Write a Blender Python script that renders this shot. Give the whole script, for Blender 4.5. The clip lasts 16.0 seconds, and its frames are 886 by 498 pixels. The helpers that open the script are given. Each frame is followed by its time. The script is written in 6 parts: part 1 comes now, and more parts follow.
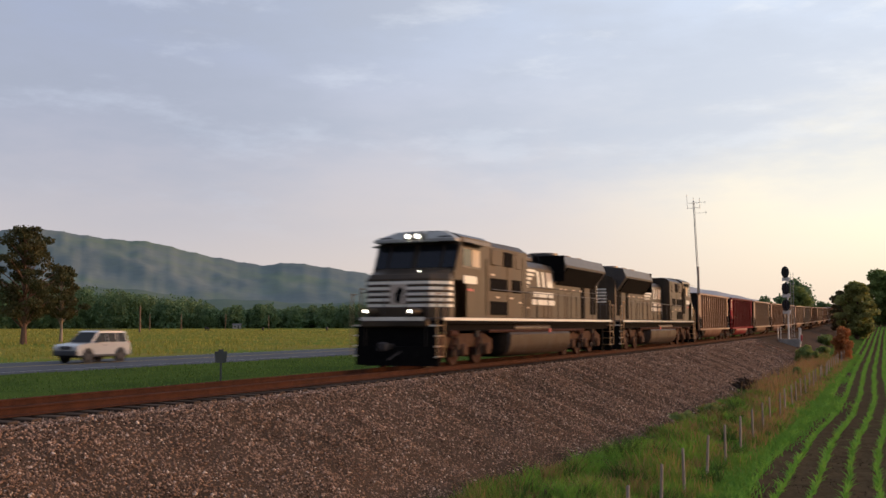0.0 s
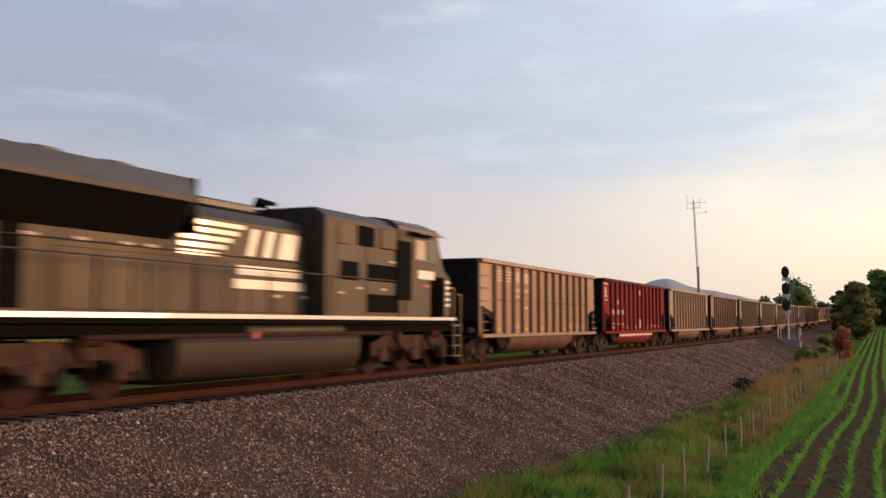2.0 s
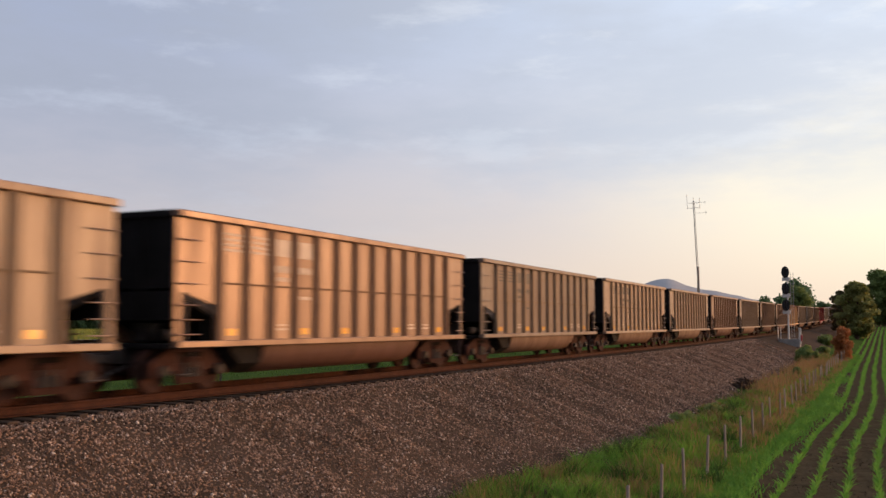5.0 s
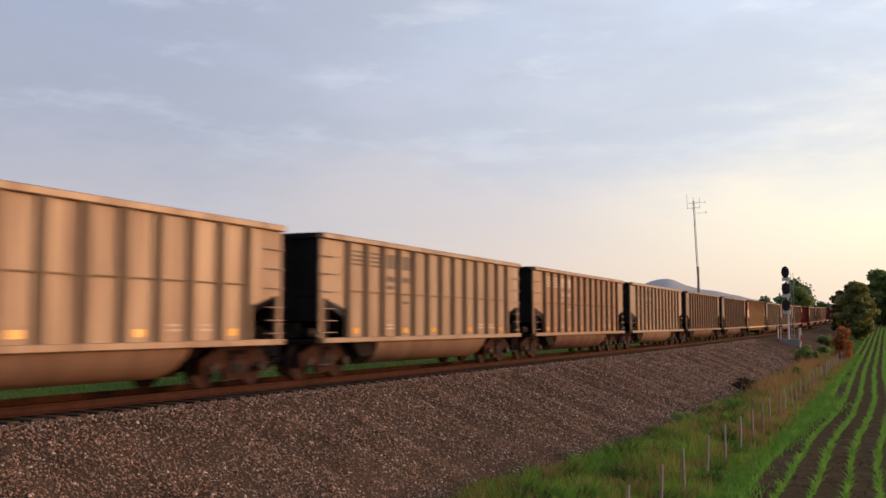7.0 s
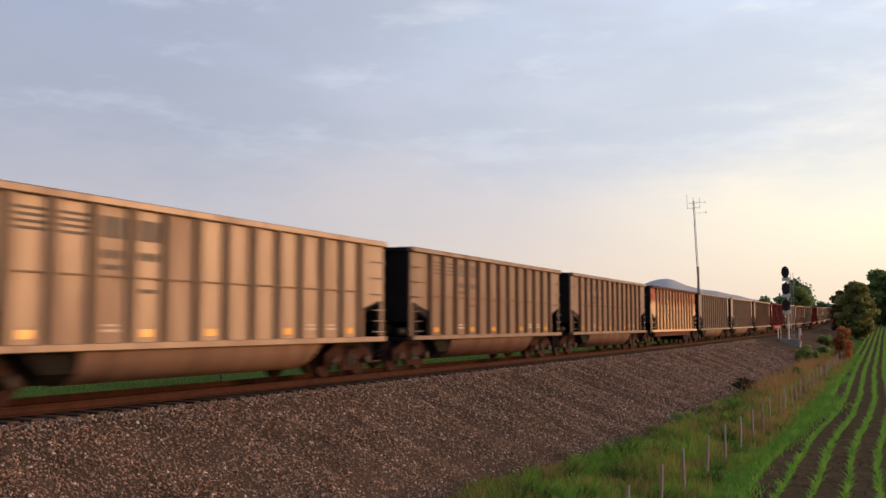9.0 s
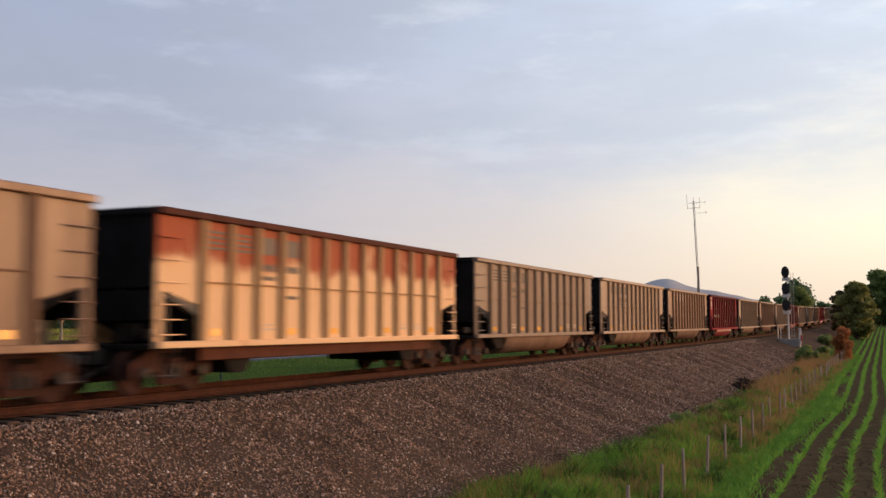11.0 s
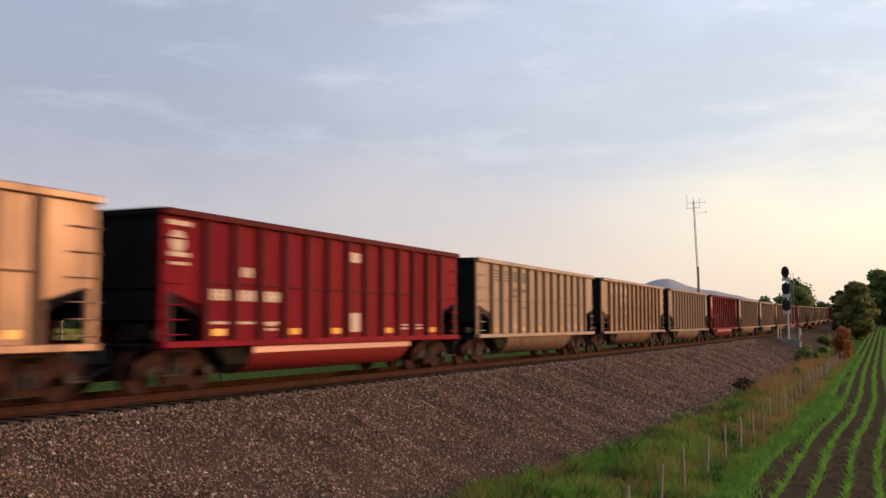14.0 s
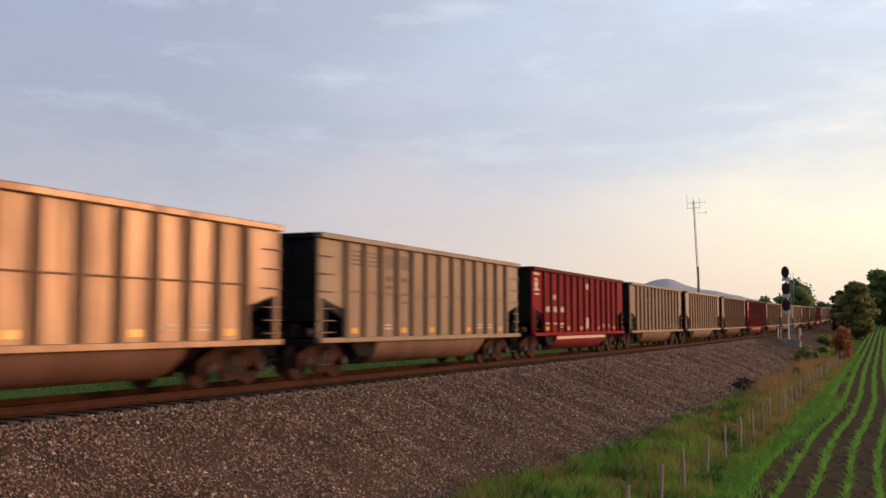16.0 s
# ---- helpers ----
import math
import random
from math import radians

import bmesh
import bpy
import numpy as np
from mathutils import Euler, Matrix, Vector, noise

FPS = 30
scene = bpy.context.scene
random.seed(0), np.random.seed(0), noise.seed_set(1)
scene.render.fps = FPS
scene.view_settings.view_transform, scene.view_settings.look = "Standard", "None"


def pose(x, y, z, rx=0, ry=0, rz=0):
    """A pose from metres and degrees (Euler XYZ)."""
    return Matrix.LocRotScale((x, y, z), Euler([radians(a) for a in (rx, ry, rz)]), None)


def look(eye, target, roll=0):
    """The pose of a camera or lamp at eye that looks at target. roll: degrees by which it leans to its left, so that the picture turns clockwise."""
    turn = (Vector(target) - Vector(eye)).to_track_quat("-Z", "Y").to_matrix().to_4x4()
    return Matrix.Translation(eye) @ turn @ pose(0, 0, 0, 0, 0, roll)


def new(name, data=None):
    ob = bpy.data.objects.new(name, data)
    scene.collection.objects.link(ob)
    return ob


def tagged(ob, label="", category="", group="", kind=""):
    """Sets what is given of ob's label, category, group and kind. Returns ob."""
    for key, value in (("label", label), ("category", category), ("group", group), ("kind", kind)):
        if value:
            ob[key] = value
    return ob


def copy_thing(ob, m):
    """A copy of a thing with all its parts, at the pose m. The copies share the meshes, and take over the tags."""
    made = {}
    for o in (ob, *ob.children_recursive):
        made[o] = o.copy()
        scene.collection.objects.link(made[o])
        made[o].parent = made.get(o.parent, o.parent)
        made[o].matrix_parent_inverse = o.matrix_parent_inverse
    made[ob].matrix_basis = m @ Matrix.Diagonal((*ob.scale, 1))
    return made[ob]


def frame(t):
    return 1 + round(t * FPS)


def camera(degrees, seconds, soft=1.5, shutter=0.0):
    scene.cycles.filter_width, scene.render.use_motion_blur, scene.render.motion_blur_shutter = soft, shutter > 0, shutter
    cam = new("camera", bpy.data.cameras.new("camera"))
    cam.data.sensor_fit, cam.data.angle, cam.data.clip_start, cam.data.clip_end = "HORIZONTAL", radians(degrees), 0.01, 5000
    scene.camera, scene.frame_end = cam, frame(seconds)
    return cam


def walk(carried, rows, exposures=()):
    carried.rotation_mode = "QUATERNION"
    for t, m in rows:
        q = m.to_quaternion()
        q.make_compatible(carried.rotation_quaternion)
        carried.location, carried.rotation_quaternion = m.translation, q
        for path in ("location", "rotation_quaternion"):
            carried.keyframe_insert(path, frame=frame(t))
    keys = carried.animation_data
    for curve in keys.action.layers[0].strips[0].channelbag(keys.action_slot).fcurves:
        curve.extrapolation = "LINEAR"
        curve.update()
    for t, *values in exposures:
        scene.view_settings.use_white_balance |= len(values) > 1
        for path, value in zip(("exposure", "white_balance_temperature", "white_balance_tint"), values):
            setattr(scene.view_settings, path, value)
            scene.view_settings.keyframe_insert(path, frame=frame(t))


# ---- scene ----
# ---------------------------------------------------------------- camera
cam = camera(48.65, 16.0, soft=1.5, shutter=0.5)
YAW = 24.53               # degrees by which the camera looks left of the track's line
STAND = pose(0.0, 0.0, 1.57, 94.39, 0.0, YAW)
walk(cam, [(0.0, STAND), (16.0, STAND)])

# ---------------------------------------------------------------- light
# World: y runs along the track away from the camera, the train comes towards -y.
SUN_AZ, SUN_EL = radians(46.0), radians(6.0)      # azimuth from +y towards +x
SUN_DIR = Vector((math.sin(SUN_AZ) * math.cos(SUN_EL), math.cos(SUN_AZ) * math.cos(SUN_EL), math.sin(SUN_EL)))
sun_data = bpy.data.lights.new("sun", "SUN")
sun_data.energy, sun_data.angle, sun_data.color = 2.55, radians(16.0), (1.0, 0.485, 0.21)
sun = new("sun", sun_data)
sun.matrix_world = look((0, 0, 60), Vector((0, 0, 60)) - SUN_DIR)
scene.view_settings.exposure = 0.07


class Nodes:
    """Short writing for node trees."""
    def __init__(self, tree):
        self.tree = tree
        tree.nodes.clear()

    def add(self, kind, **values):
        n = self.tree.nodes.new(kind)
        for key, value in values.items():
            if key in ("operation", "blend_type", "data_type", "noise_dimensions", "sky_type", "interpolation_type", "feature", "wave_type", "bands_direction"):
                setattr(n, key, value)
            else:
                n.inputs[key].default_value = value
        return n

    def link(self, a, b):
        self.tree.links.new(a, b)

    def math(self, op, a, b=None, clamp=False):
        n = self.tree.nodes.new("ShaderNodeMath")
        n.operation, n.use_clamp = op, clamp
        for i, v in enumerate((a, b)):
            if v is None:
                continue
            if isinstance(v, (int, float)):
                n.inputs[i].default_value = v
            else:
                self.link(v, n.inputs[i])
        return n.outputs[0]

    def mix(self, fac, a, b, blend="MIX"):
        n = self.tree.nodes.new("ShaderNodeMix")
        n.data_type, n.blend_type = "RGBA", blend
        for sock, v in ((n.inputs[0], fac), (n.inputs[6], a), (n.inputs[7], b)):
            if isinstance(v, (int, float)):
                sock.default_value = v
            elif isinstance(v, tuple):
                sock.default_value = (*v, 1.0)[:4]
            else:
                self.link(v, sock)
        return n.outputs[2]

    def ramp(self, fac, lo, hi):
        """A smooth step of fac from lo to hi."""
        n = self.tree.nodes.new("ShaderNodeMapRange")
        n.interpolation_type = "SMOOTHSTEP"
        n.inputs[1].default_value, n.inputs[2].default_value = lo, hi
        self.link(fac, n.inputs[0])
        return n.outputs[0]

    def noise(self, vec, scale, detail=4.0, rough=0.55, stretch=None):
        if stretch:
            m = self.tree.nodes.new("ShaderNodeMapping")
            m.inputs["Scale"].default_value = stretch
            self.link(vec, m.inputs[0])
            vec = m.outputs[0]
        n = self.add("ShaderNodeTexNoise", Scale=scale, Detail=detail, Roughness=rough)
        self.link(vec, n.inputs["Vector"])
        return n.outputs[0]


def build_world():
    world = bpy.data.worlds.new("evening_sky")
    scene.world = world
    world.use_nodes = True
    k = Nodes(world.node_tree)
    co = k.add("ShaderNodeTexCoord").outputs["Generated"]
    sep = k.add("ShaderNodeSeparateXYZ")
    k.link(co, sep.inputs[0])
    x, y, z = sep.outputs
    clear = k.add("ShaderNodeTexSky", sky_type="NISHITA")
    clear.sun_disc, clear.sun_elevation, clear.sun_rotation = False, SUN_EL, SUN_AZ
    clear_col = k.mix(1.0, clear.outputs[0], (0.10, 0.10, 0.10), "MULTIPLY")
    # thin cloud sheet: warm towards the sunset, grey-blue overhead
    toward = k.math("ADD", k.math("MULTIPLY", x, math.sin(SUN_AZ)), k.math("MULTIPLY", y, math.cos(SUN_AZ)))
    west = k.ramp(toward, -0.05, 0.85)
    low = k.ramp(z, 0.33, -0.04)
    overhead = k.mix(west, (0.40, 0.46, 0.63), (0.82, 0.92, 1.08))
    horizon = k.mix(west, (0.66, 0.585, 0.565), (0.98, 0.76, 0.57))
    sheet = k.mix(low, overhead, horizon)
    band = k.ramp(k.math("ABSOLUTE", k.math("SUBTRACT", z, 0.14)), 0.145, 0.0)
    sheet = k.mix(k.math("MULTIPLY", k.ramp(toward, 0.38, 0.82), band), sheet, (1.36, 1.20, 0.82))
    sheet = k.mix(k.math("MULTIPLY", k.ramp(toward, 0.78, 1.0), band), sheet, (3.4, 2.2, 1.1))
    big = k.noise(co, 3.4, 6.0, 0.58, (1.0, 1.0, 3.4))
    fine = k.noise(co, 7.0, 7.0, 0.62, (1.0, 1.0, 3.6))
    shade = k.ramp(big, 0.32, 0.66)
    sheet = k.mix(k.math("MULTIPLY", k.math("MULTIPLY", shade, 0.85), k.ramp(z, 0.05, 0.2)), sheet, k.mix(west, (0.40, 0.44, 0.55), (0.70, 0.76, 0.87)))
    wisps = k.math("MULTIPLY", k.ramp(fine, 0.52, 0.72), k.ramp(z, 0.02, 0.3))
    sheet = k.mix(k.math("MULTIPLY", wisps, 0.5), sheet, k.mix(west, (0.62, 0.68, 0.82), (1.0, 1.02, 1.04)))
    col = k.mix(0.93, clear_col, sheet)
    col = k.mix(1.0, col, k.mix(k.ramp(toward, -0.12, -0.85), (1.0, 1.0, 1.0), (0.42, 0.43, 0.50)), "MULTIPLY")
    bg = k.add("ShaderNodeBackground", Strength=1.0)
    k.link(col, bg.inputs[0])
    out = k.add("ShaderNodeOutputWorld")
    k.link(bg.outputs[0], out.inputs[0])


build_world()


# ---------------------------------------------------------------- materials
def mat(name, col, col2=None, rough=0.6, metal=0.0, scale=3.0, fine=40.0, bump=0.3, dirt=None, dirt_amount=0.0,
        stretch=None, rand=0.0, spec=0.5, emit=0.0, coat=0.0):
    """Two colours mixed by a large and a fine noise in the object's space, dirt patches, relief."""
    m = bpy.data.materials.new(name)
    m.use_nodes = True
    k = Nodes(m.node_tree)
    bs = k.add("ShaderNodeBsdfPrincipled", Roughness=rough, Metallic=metal)
    bs.inputs["Specular IOR Level"].default_value = spec
    bs.inputs["Coat Weight"].default_value = coat
    co = k.add("ShaderNodeTexCoord").outputs["Object"]
    if rand:
        info = k.add("ShaderNodeObjectInfo")
        off = k.tree.nodes.new("ShaderNodeVectorMath")
        off.operation = "ADD"
        k.link(co, off.inputs[0])
        sc = k.math("MULTIPLY", info.outputs["Random"], 37.0)
        k.link(sc, off.inputs[1])
        co = off.outputs[0]
    n1 = k.noise(co, scale, 5.0, 0.6, stretch)
    n2 = k.noise(co, fine, 3.0, 0.6, stretch)
    col2 = col2 or tuple(c * 0.75 for c in col)
    f = k.ramp(k.math("ADD", k.math("MULTIPLY", n1, 0.65), k.math("MULTIPLY", n2, 0.35)), 0.34, 0.66)
    c = k.mix(f, col, col2)
    if dirt:
        d = k.math("MULTIPLY", k.ramp(k.noise(co, scale * 0.6, 6.0, 0.65, stretch), 0.42, 0.68), dirt_amount)
        c = k.mix(d, c, dirt)
        r = k.math("ADD", k.math("MULTIPLY", d, 0.3), rough, clamp=True)
        k.link(r, bs.inputs["Roughness"])
    if rand:
        v = k.math("ADD", k.math("MULTIPLY", info.outputs["Random"], rand), 1.0 - rand / 2)
        hv = k.add("ShaderNodeHueSaturation")
        k.link(v, hv.inputs["Value"])
        k.link(c, hv.inputs["Color"])
        c = hv.outputs[0]
    k.link(c, bs.inputs["Base Color"])
    if bump:
        b = k.add("ShaderNodeBump", Strength=bump, Distance=0.02)
        k.link(n2, b.inputs["Height"])
        k.link(b.outputs[0], bs.inputs["Normal"])
    if emit:
        bs.inputs["Emission Color"].default_value = (*col, 1)
        bs.inputs["Emission Strength"].default_value = emit
    out = k.add("ShaderNodeOutputMaterial")
    k.link(bs.outputs[0], out.inputs[0])
    return m


def leaf_mat(name, col, col2, trans=0.25):
    m = bpy.data.materials.new(name)
    m.use_nodes = True
    k = Nodes(m.node_tree)
    geo = k.add("ShaderNodeNewGeometry")
    co = k.add("ShaderNodeTexCoord").outputs["Object"]
    f = k.math("ADD", k.math("MULTIPLY", geo.outputs["Random Per Island"], 0.6), k.math("MULTIPLY", k.ramp(k.noise(co, 0.5, 3.0), 0.35, 0.65), 0.4))
    c = k.mix(f, col, col2)
    d = k.add("ShaderNodeBsdfPrincipled", Roughness=0.75)
    d.inputs["Specular IOR Level"].default_value = 0.2
    k.link(c, d.inputs["Base Color"])
    t = k.add("ShaderNodeBsdfTranslucent")
    k.link(c, t.inputs[0])
    mx = k.add("ShaderNodeMixShader", Fac=trans)
    k.link(d.outputs[0], mx.inputs[1])
    k.link(t.outputs[0], mx.inputs[2])
    out = k.add("ShaderNodeOutputMaterial")
    k.link(mx.outputs[0], out.inputs[0])
    return m


# ---------------------------------------------------------------- mesh writing
class MB:
    """Collects vertices and faces of one part."""
    def __init__(self):
        self.v, self.f = [], []

    def add(self, verts, faces):
        n = len(self.v)
        self.v += [tuple(p) for p in verts]
        self.f += [tuple(i + n for i in f) for f in faces]
        return self

    def box(self, c, s, b=0.0):
        """A box about c of size s, with chamfered edges of width b."""
        cx, cy, cz = c
        hx, hy, hz = (a / 2 for a in s)
        if b <= 0:
            vs = [(cx + i * hx, cy + j * hy, cz + k * hz) for i in (-1, 1) for j in (-1, 1) for k in (-1, 1)]
            return self.add(vs, [(0, 1, 3, 2), (4, 6, 7, 5), (0, 4, 5, 1), (2, 3, 7, 6), (0, 2, 6, 4), (1, 5, 7, 3)])
        b = min(b, hx * 0.9, hy * 0.9, hz * 0.9)
        vs, at = [], {}
        for i in (-1, 1):
            for j in (-1, 1):
                for k in (-1, 1):
                    for ax in range(3):
                        at[i, j, k, ax] = len(vs)
                        d = [hx - b, hy - b, hz - b]
                        d[ax] += b
                        vs.append((i * d[0], j * d[1], k * d[2]))
        fs = []
        sg = (-1, 1)
        for a in sg:
            fs.append([at[a, j, k, 0] for j, k in ((-1, -1), (1, -1), (1, 1), (-1, 1))])
            fs.append([at[i, a, k, 1] for i, k in ((-1, -1), (1, -1), (1, 1), (-1, 1))])
            fs.append([at[i, j, a, 2] for i, j in ((-1, -1), (1, -1), (1, 1), (-1, 1))])
            for c2 in sg:
                fs.append([at[a, c2, -1, 0], at[a, c2, 1, 0], at[a, c2, 1, 1], at[a, c2, -1, 1]])
                fs.append([at[a, -1, c2, 0], at[a, 1, c2, 0], at[a, 1, c2, 2], at[a, -1, c2, 2]])
                fs.append([at[-1, a, c2, 1], at[1, a, c2, 1], at[1, a, c2, 2], at[-1, a, c2, 2]])
                for k in sg:
                    fs.append([at[a, c2, k, 0], at[a, c2, k, 1], at[a, c2, k, 2]])
        out = []
        for f in fs:
            p = [Vector(vs[i]) for i in f]
            nrm = (p[1] - p[0]).cross(p[2] - p[0])
            out.append(f if nrm.dot(sum(p, Vector())) > 0 else f[::-1])
        return self.add([(x + cx, y + cy, z + cz) for x, y, z in vs], out)

    def prism(self, outline, a0, a1, axis=0):
        """An outline (counter-clockwise seen from +axis for axis 0: y, z) pushed along an axis from a0 to a1."""
        n = len(outline)
        def p(u, w, a):
            return ((a, u, w), (u, a, w), (u, w, a))[axis]
        vs = [p(u, w, a0) for u, w in outline] + [p(u, w, a1) for u, w in outline]
        fs = [tuple(range(n))[::-1], tuple(range(n, 2 * n))] + [(i, (i + 1) % n, n + (i + 1) % n, n + i) for i in range(n)]
        if axis == 1:
            fs = [f[::-1] for f in fs]
        return self.add(vs, fs)

    def tube(self, p0, p1, r0, r1=None, n=8, caps=True):
        r1 = r0 if r1 is None else r1
        a, b = Vector(p0), Vector(p1)
        q = (b - a).to_track_quat("Z", "Y")
        vs = []
        for c, r in ((a, r0), (b, r1)):
            vs += [c + q @ Vector((r * math.cos(t), r * math.sin(t), 0)) for t in (2 * math.pi * i / n for i in range(n))]
        fs = [(i, (i + 1) % n, n + (i + 1) % n, n + i) for i in range(n)]
        if caps:
            fs += [tuple(range(n))[::-1], tuple(range(n, 2 * n))]
        return self.add(vs, fs)

    def loft(self, rings, caps=True):
        n = len(rings[0])
        vs = [p for r in rings for p in r]
        fs = [(j * n + i, j * n + (i + 1) % n, (j + 1) * n + (i + 1) % n, (j + 1) * n + i) for j in range(len(rings) - 1) for i in range(n)]
        if caps:
            fs += [tuple(range(n))[::-1], tuple(range((len(rings) - 1) * n, len(rings) * n))]
        return self.add(vs, fs)

    def lathe(self, c, axis, prof, n=20):
        """Turned shape: prof is (along, radius), about the axis 'x' or 'z' through c."""
        rings = []
        for a, r in prof:
            ring = []
            for i in range(n):
                t = 2 * math.pi * i / n
                u, w = r * math.cos(t), r * math.sin(t)
                ring.append((c[0] + a, c[1] + u, c[2] + w) if axis == "x" else (c[0] + u, c[1] + w, c[2] + a))
            rings.append(ring)
        return self.loft(rings)

    def mesh(self, name, material, smooth=True):
        me = bpy.data.meshes.new(name)
        me.from_pydata(self.v, [], self.f)
        me.materials.append(material)
        if smooth:
            me.polygons.foreach_set("use_smooth", [True] * len(me.polygons))
            me.set_sharp_from_angle(angle=radians(38))
        return me


def part(name, mb, material, parent=None, label="", at=None, smooth=True):
    """One mesh object, under a thing or a part; at: its place in its parent's space."""
    ob = new(name, mb.mesh(name, material, smooth))
    ob.parent = parent
    if at is not None:
        ob.matrix_basis = at
    return tagged(ob, label)


def share(name, other, parent, at, label=""):
    """Another object on the same mesh."""
    ob = new(name, other.data)
    ob.parent, ob.matrix_basis = parent, at
    return tagged(ob, label)


def quick(name, verts, faces, material):
    """A large mesh from numpy arrays of triangles or quads."""
    me = bpy.data.meshes.new(name)
    n, k = faces.shape
    me.vertices.add(len(verts))
    me.vertices.foreach_set("co", np.asarray(verts, dtype=np.float32).ravel())
    me.loops.add(n * k)
    me.loops.foreach_set("vertex_index", faces.astype(np.int32).ravel())
    me.polygons.add(n)
    me.polygons.foreach_set("loop_start", np.arange(0, n * k, k, dtype=np.int32))
    me.update(calc_edges=True)
    me.materials.append(material)
    return new(name, me)


# ---------------------------------------------------------------- the plan
TRACK_X = -14.6           # middle of the track; rail top is z = 0 near the camera
GAUGE = 0.755             # half the distance of the rails' middles
V = 16.18 / 0.75          # speed of the train
CAR = 16.18               # length of a car over its couplers
LOCO = 23.2
HEAD = 27.65              # the leading coupler's y at the start
RAIL_Z = 0.15             # top of the rail


def rise(s):
    """The track climbs gently in the distance."""
    e = np.clip(np.asarray(s, dtype=float) - 50.0, 0, 270)
    return 4.1e-5 * e * e + np.where(np.asarray(s) > 320, (np.asarray(s, dtype=float) - 320) * 0.002, 0)


def smooth01(v):
    v = np.clip(v, 0, 1)
    return v * v * (3 - 2 * v)


def toe_x(y):
    """Where the ballast slope ends in the grass."""
    y = np.asarray(y, dtype=float)
    return -9.1 + 1.15 * smooth01((y - 21) / 16) + 0.16 * np.sin(y * 0.5) + 0.10 * np.sin(y * 1.3)


def land(x, y):
    """Height of the ground."""
    x, y = np.asarray(x, dtype=float), np.asarray(y, dtype=float)
    r = rise(y)
    left = -0.75 + r * smooth01((x + 70) / 45)
    bed = -0.55 + r
    e = np.clip(y - 40, 0, 225)
    field = -2.62 + 7.5e-5 * e * e
    field = np.where(x > 30, field - np.clip((x - 30) * 0.01, 0, 1.5), field)
    w1 = smooth01((x + 21.5) / 3.5)
    toe = toe_x(y)
    slope = np.clip((x + 13.2) / (toe + 13.1), 0, 1)
    z = left * (1 - w1) + bed * w1
    z = z * (1 - slope) + (field + 0.08) * slope
    z = z - 0.08 * smooth01((x - toe) / 3.5)
    return z

# ---------------------------------------------------------------- ground and track
def ground_mat():
    m = bpy.data.materials.new("grassland")
    m.use_nodes = True
    k = Nodes(m.node_tree)
    co = k.add("ShaderNodeTexCoord").outputs["Object"]
    sep = k.add("ShaderNodeSeparateXYZ")
    k.link(co, sep.inputs[0])
    x = sep.outputs[0]
    n1 = k.noise(co, 0.05, 6.0, 0.6, (0.5, 1.6, 1.0))
    n2 = k.noise(co, 1.2, 6.0, 0.7)
    n3 = k.noise(co, 9.0, 4.0, 0.7)
    mixn = k.math("ADD", k.math("MULTIPLY", n2, 0.55), k.math("MULTIPLY", n3, 0.45))
    verge = k.mix(k.ramp(mixn, 0.35, 0.65), (0.07, 0.105, 0.024), (0.115, 0.15, 0.032))
    meadow = k.mix(k.ramp(mixn, 0.35, 0.65), (0.15, 0.155, 0.03), (0.33, 0.29, 0.06))
    n4 = k.noise(co, 0.16, 6.0, 0.72, (1.0, 0.45, 1.0))
    verge = k.mix(k.math("MULTIPLY", k.ramp(n4, 0.42, 0.62), 0.6), verge, (0.045, 0.075, 0.022))
    meadow = k.mix(k.math("MULTIPLY", k.ramp(n4, 0.44, 0.64), 0.75), meadow, (0.27, 0.20, 0.07))
    meadow = k.mix(k.ramp(n1, 0.42, 0.62), meadow, (0.15, 0.20, 0.04))
    soil = k.mix(k.ramp(mixn, 0.35, 0.65), (0.070, 0.049, 0.027), (0.135, 0.092, 0.052))
    wob = k.math("ADD", x, k.math("MULTIPLY", k.math("SUBTRACT", n2, 0.5), 1.6))
    c = k.mix(k.ramp(wob, -46.0, -49.5), verge, meadow)
    c = k.mix(k.ramp(wob, -4.4, -3.7), c, soil)
    bs = k.add("ShaderNodeBsdfPrincipled", Roughness=0.9)
    bs.inputs["Specular IOR Level"].default_value = 0.0
    k.link(c, bs.inputs["Base Color"])
    b = k.add("ShaderNodeBump", Strength=0.8, Distance=0.08)
    k.link(mixn, b.inputs["Height"])
    k.link(b.outputs[0], bs.inputs["Normal"])
    out = k.add("ShaderNodeOutputMaterial")
    k.link(bs.outputs[0], out.inputs[0])
    return m


def grid(name, xs, ys, zf, material):
    X, Y = np.meshgrid(xs, ys)
    Z = zf(X, Y)
    v = np.stack([X, Y, Z], -1).reshape(-1, 3)
    nx, ny = len(xs), len(ys)
    i = (np.arange(ny - 1)[:, None] * nx + np.arange(nx - 1)[None, :]).ravel()
    return quick(name, v, np.stack([i, i + 1, i + nx + 1, i + nx], -1), material)


def build_ground():
    xs = np.concatenate([-np.geomspace(4800, 60, 34), np.arange(-56, -22, 3.0), np.arange(-21.5, 8, 0.5), np.geomspace(8, 4800, 36)])
    ys = np.concatenate([-np.geomspace(4800, 20, 26), np.arange(-16, 120, 2.0), np.geomspace(121, 4800, 60)])
    g = grid("ground", xs, ys, lambda x, y: land(x, y) + 0.02 * np.sin(x * 1.7 + y * 0.3) * np.sin(y * 0.9 - x * 0.4), ground_mat())
    tagged(g, "green verge, hay meadow and dark ploughed field soil", "ground", kind="structure")


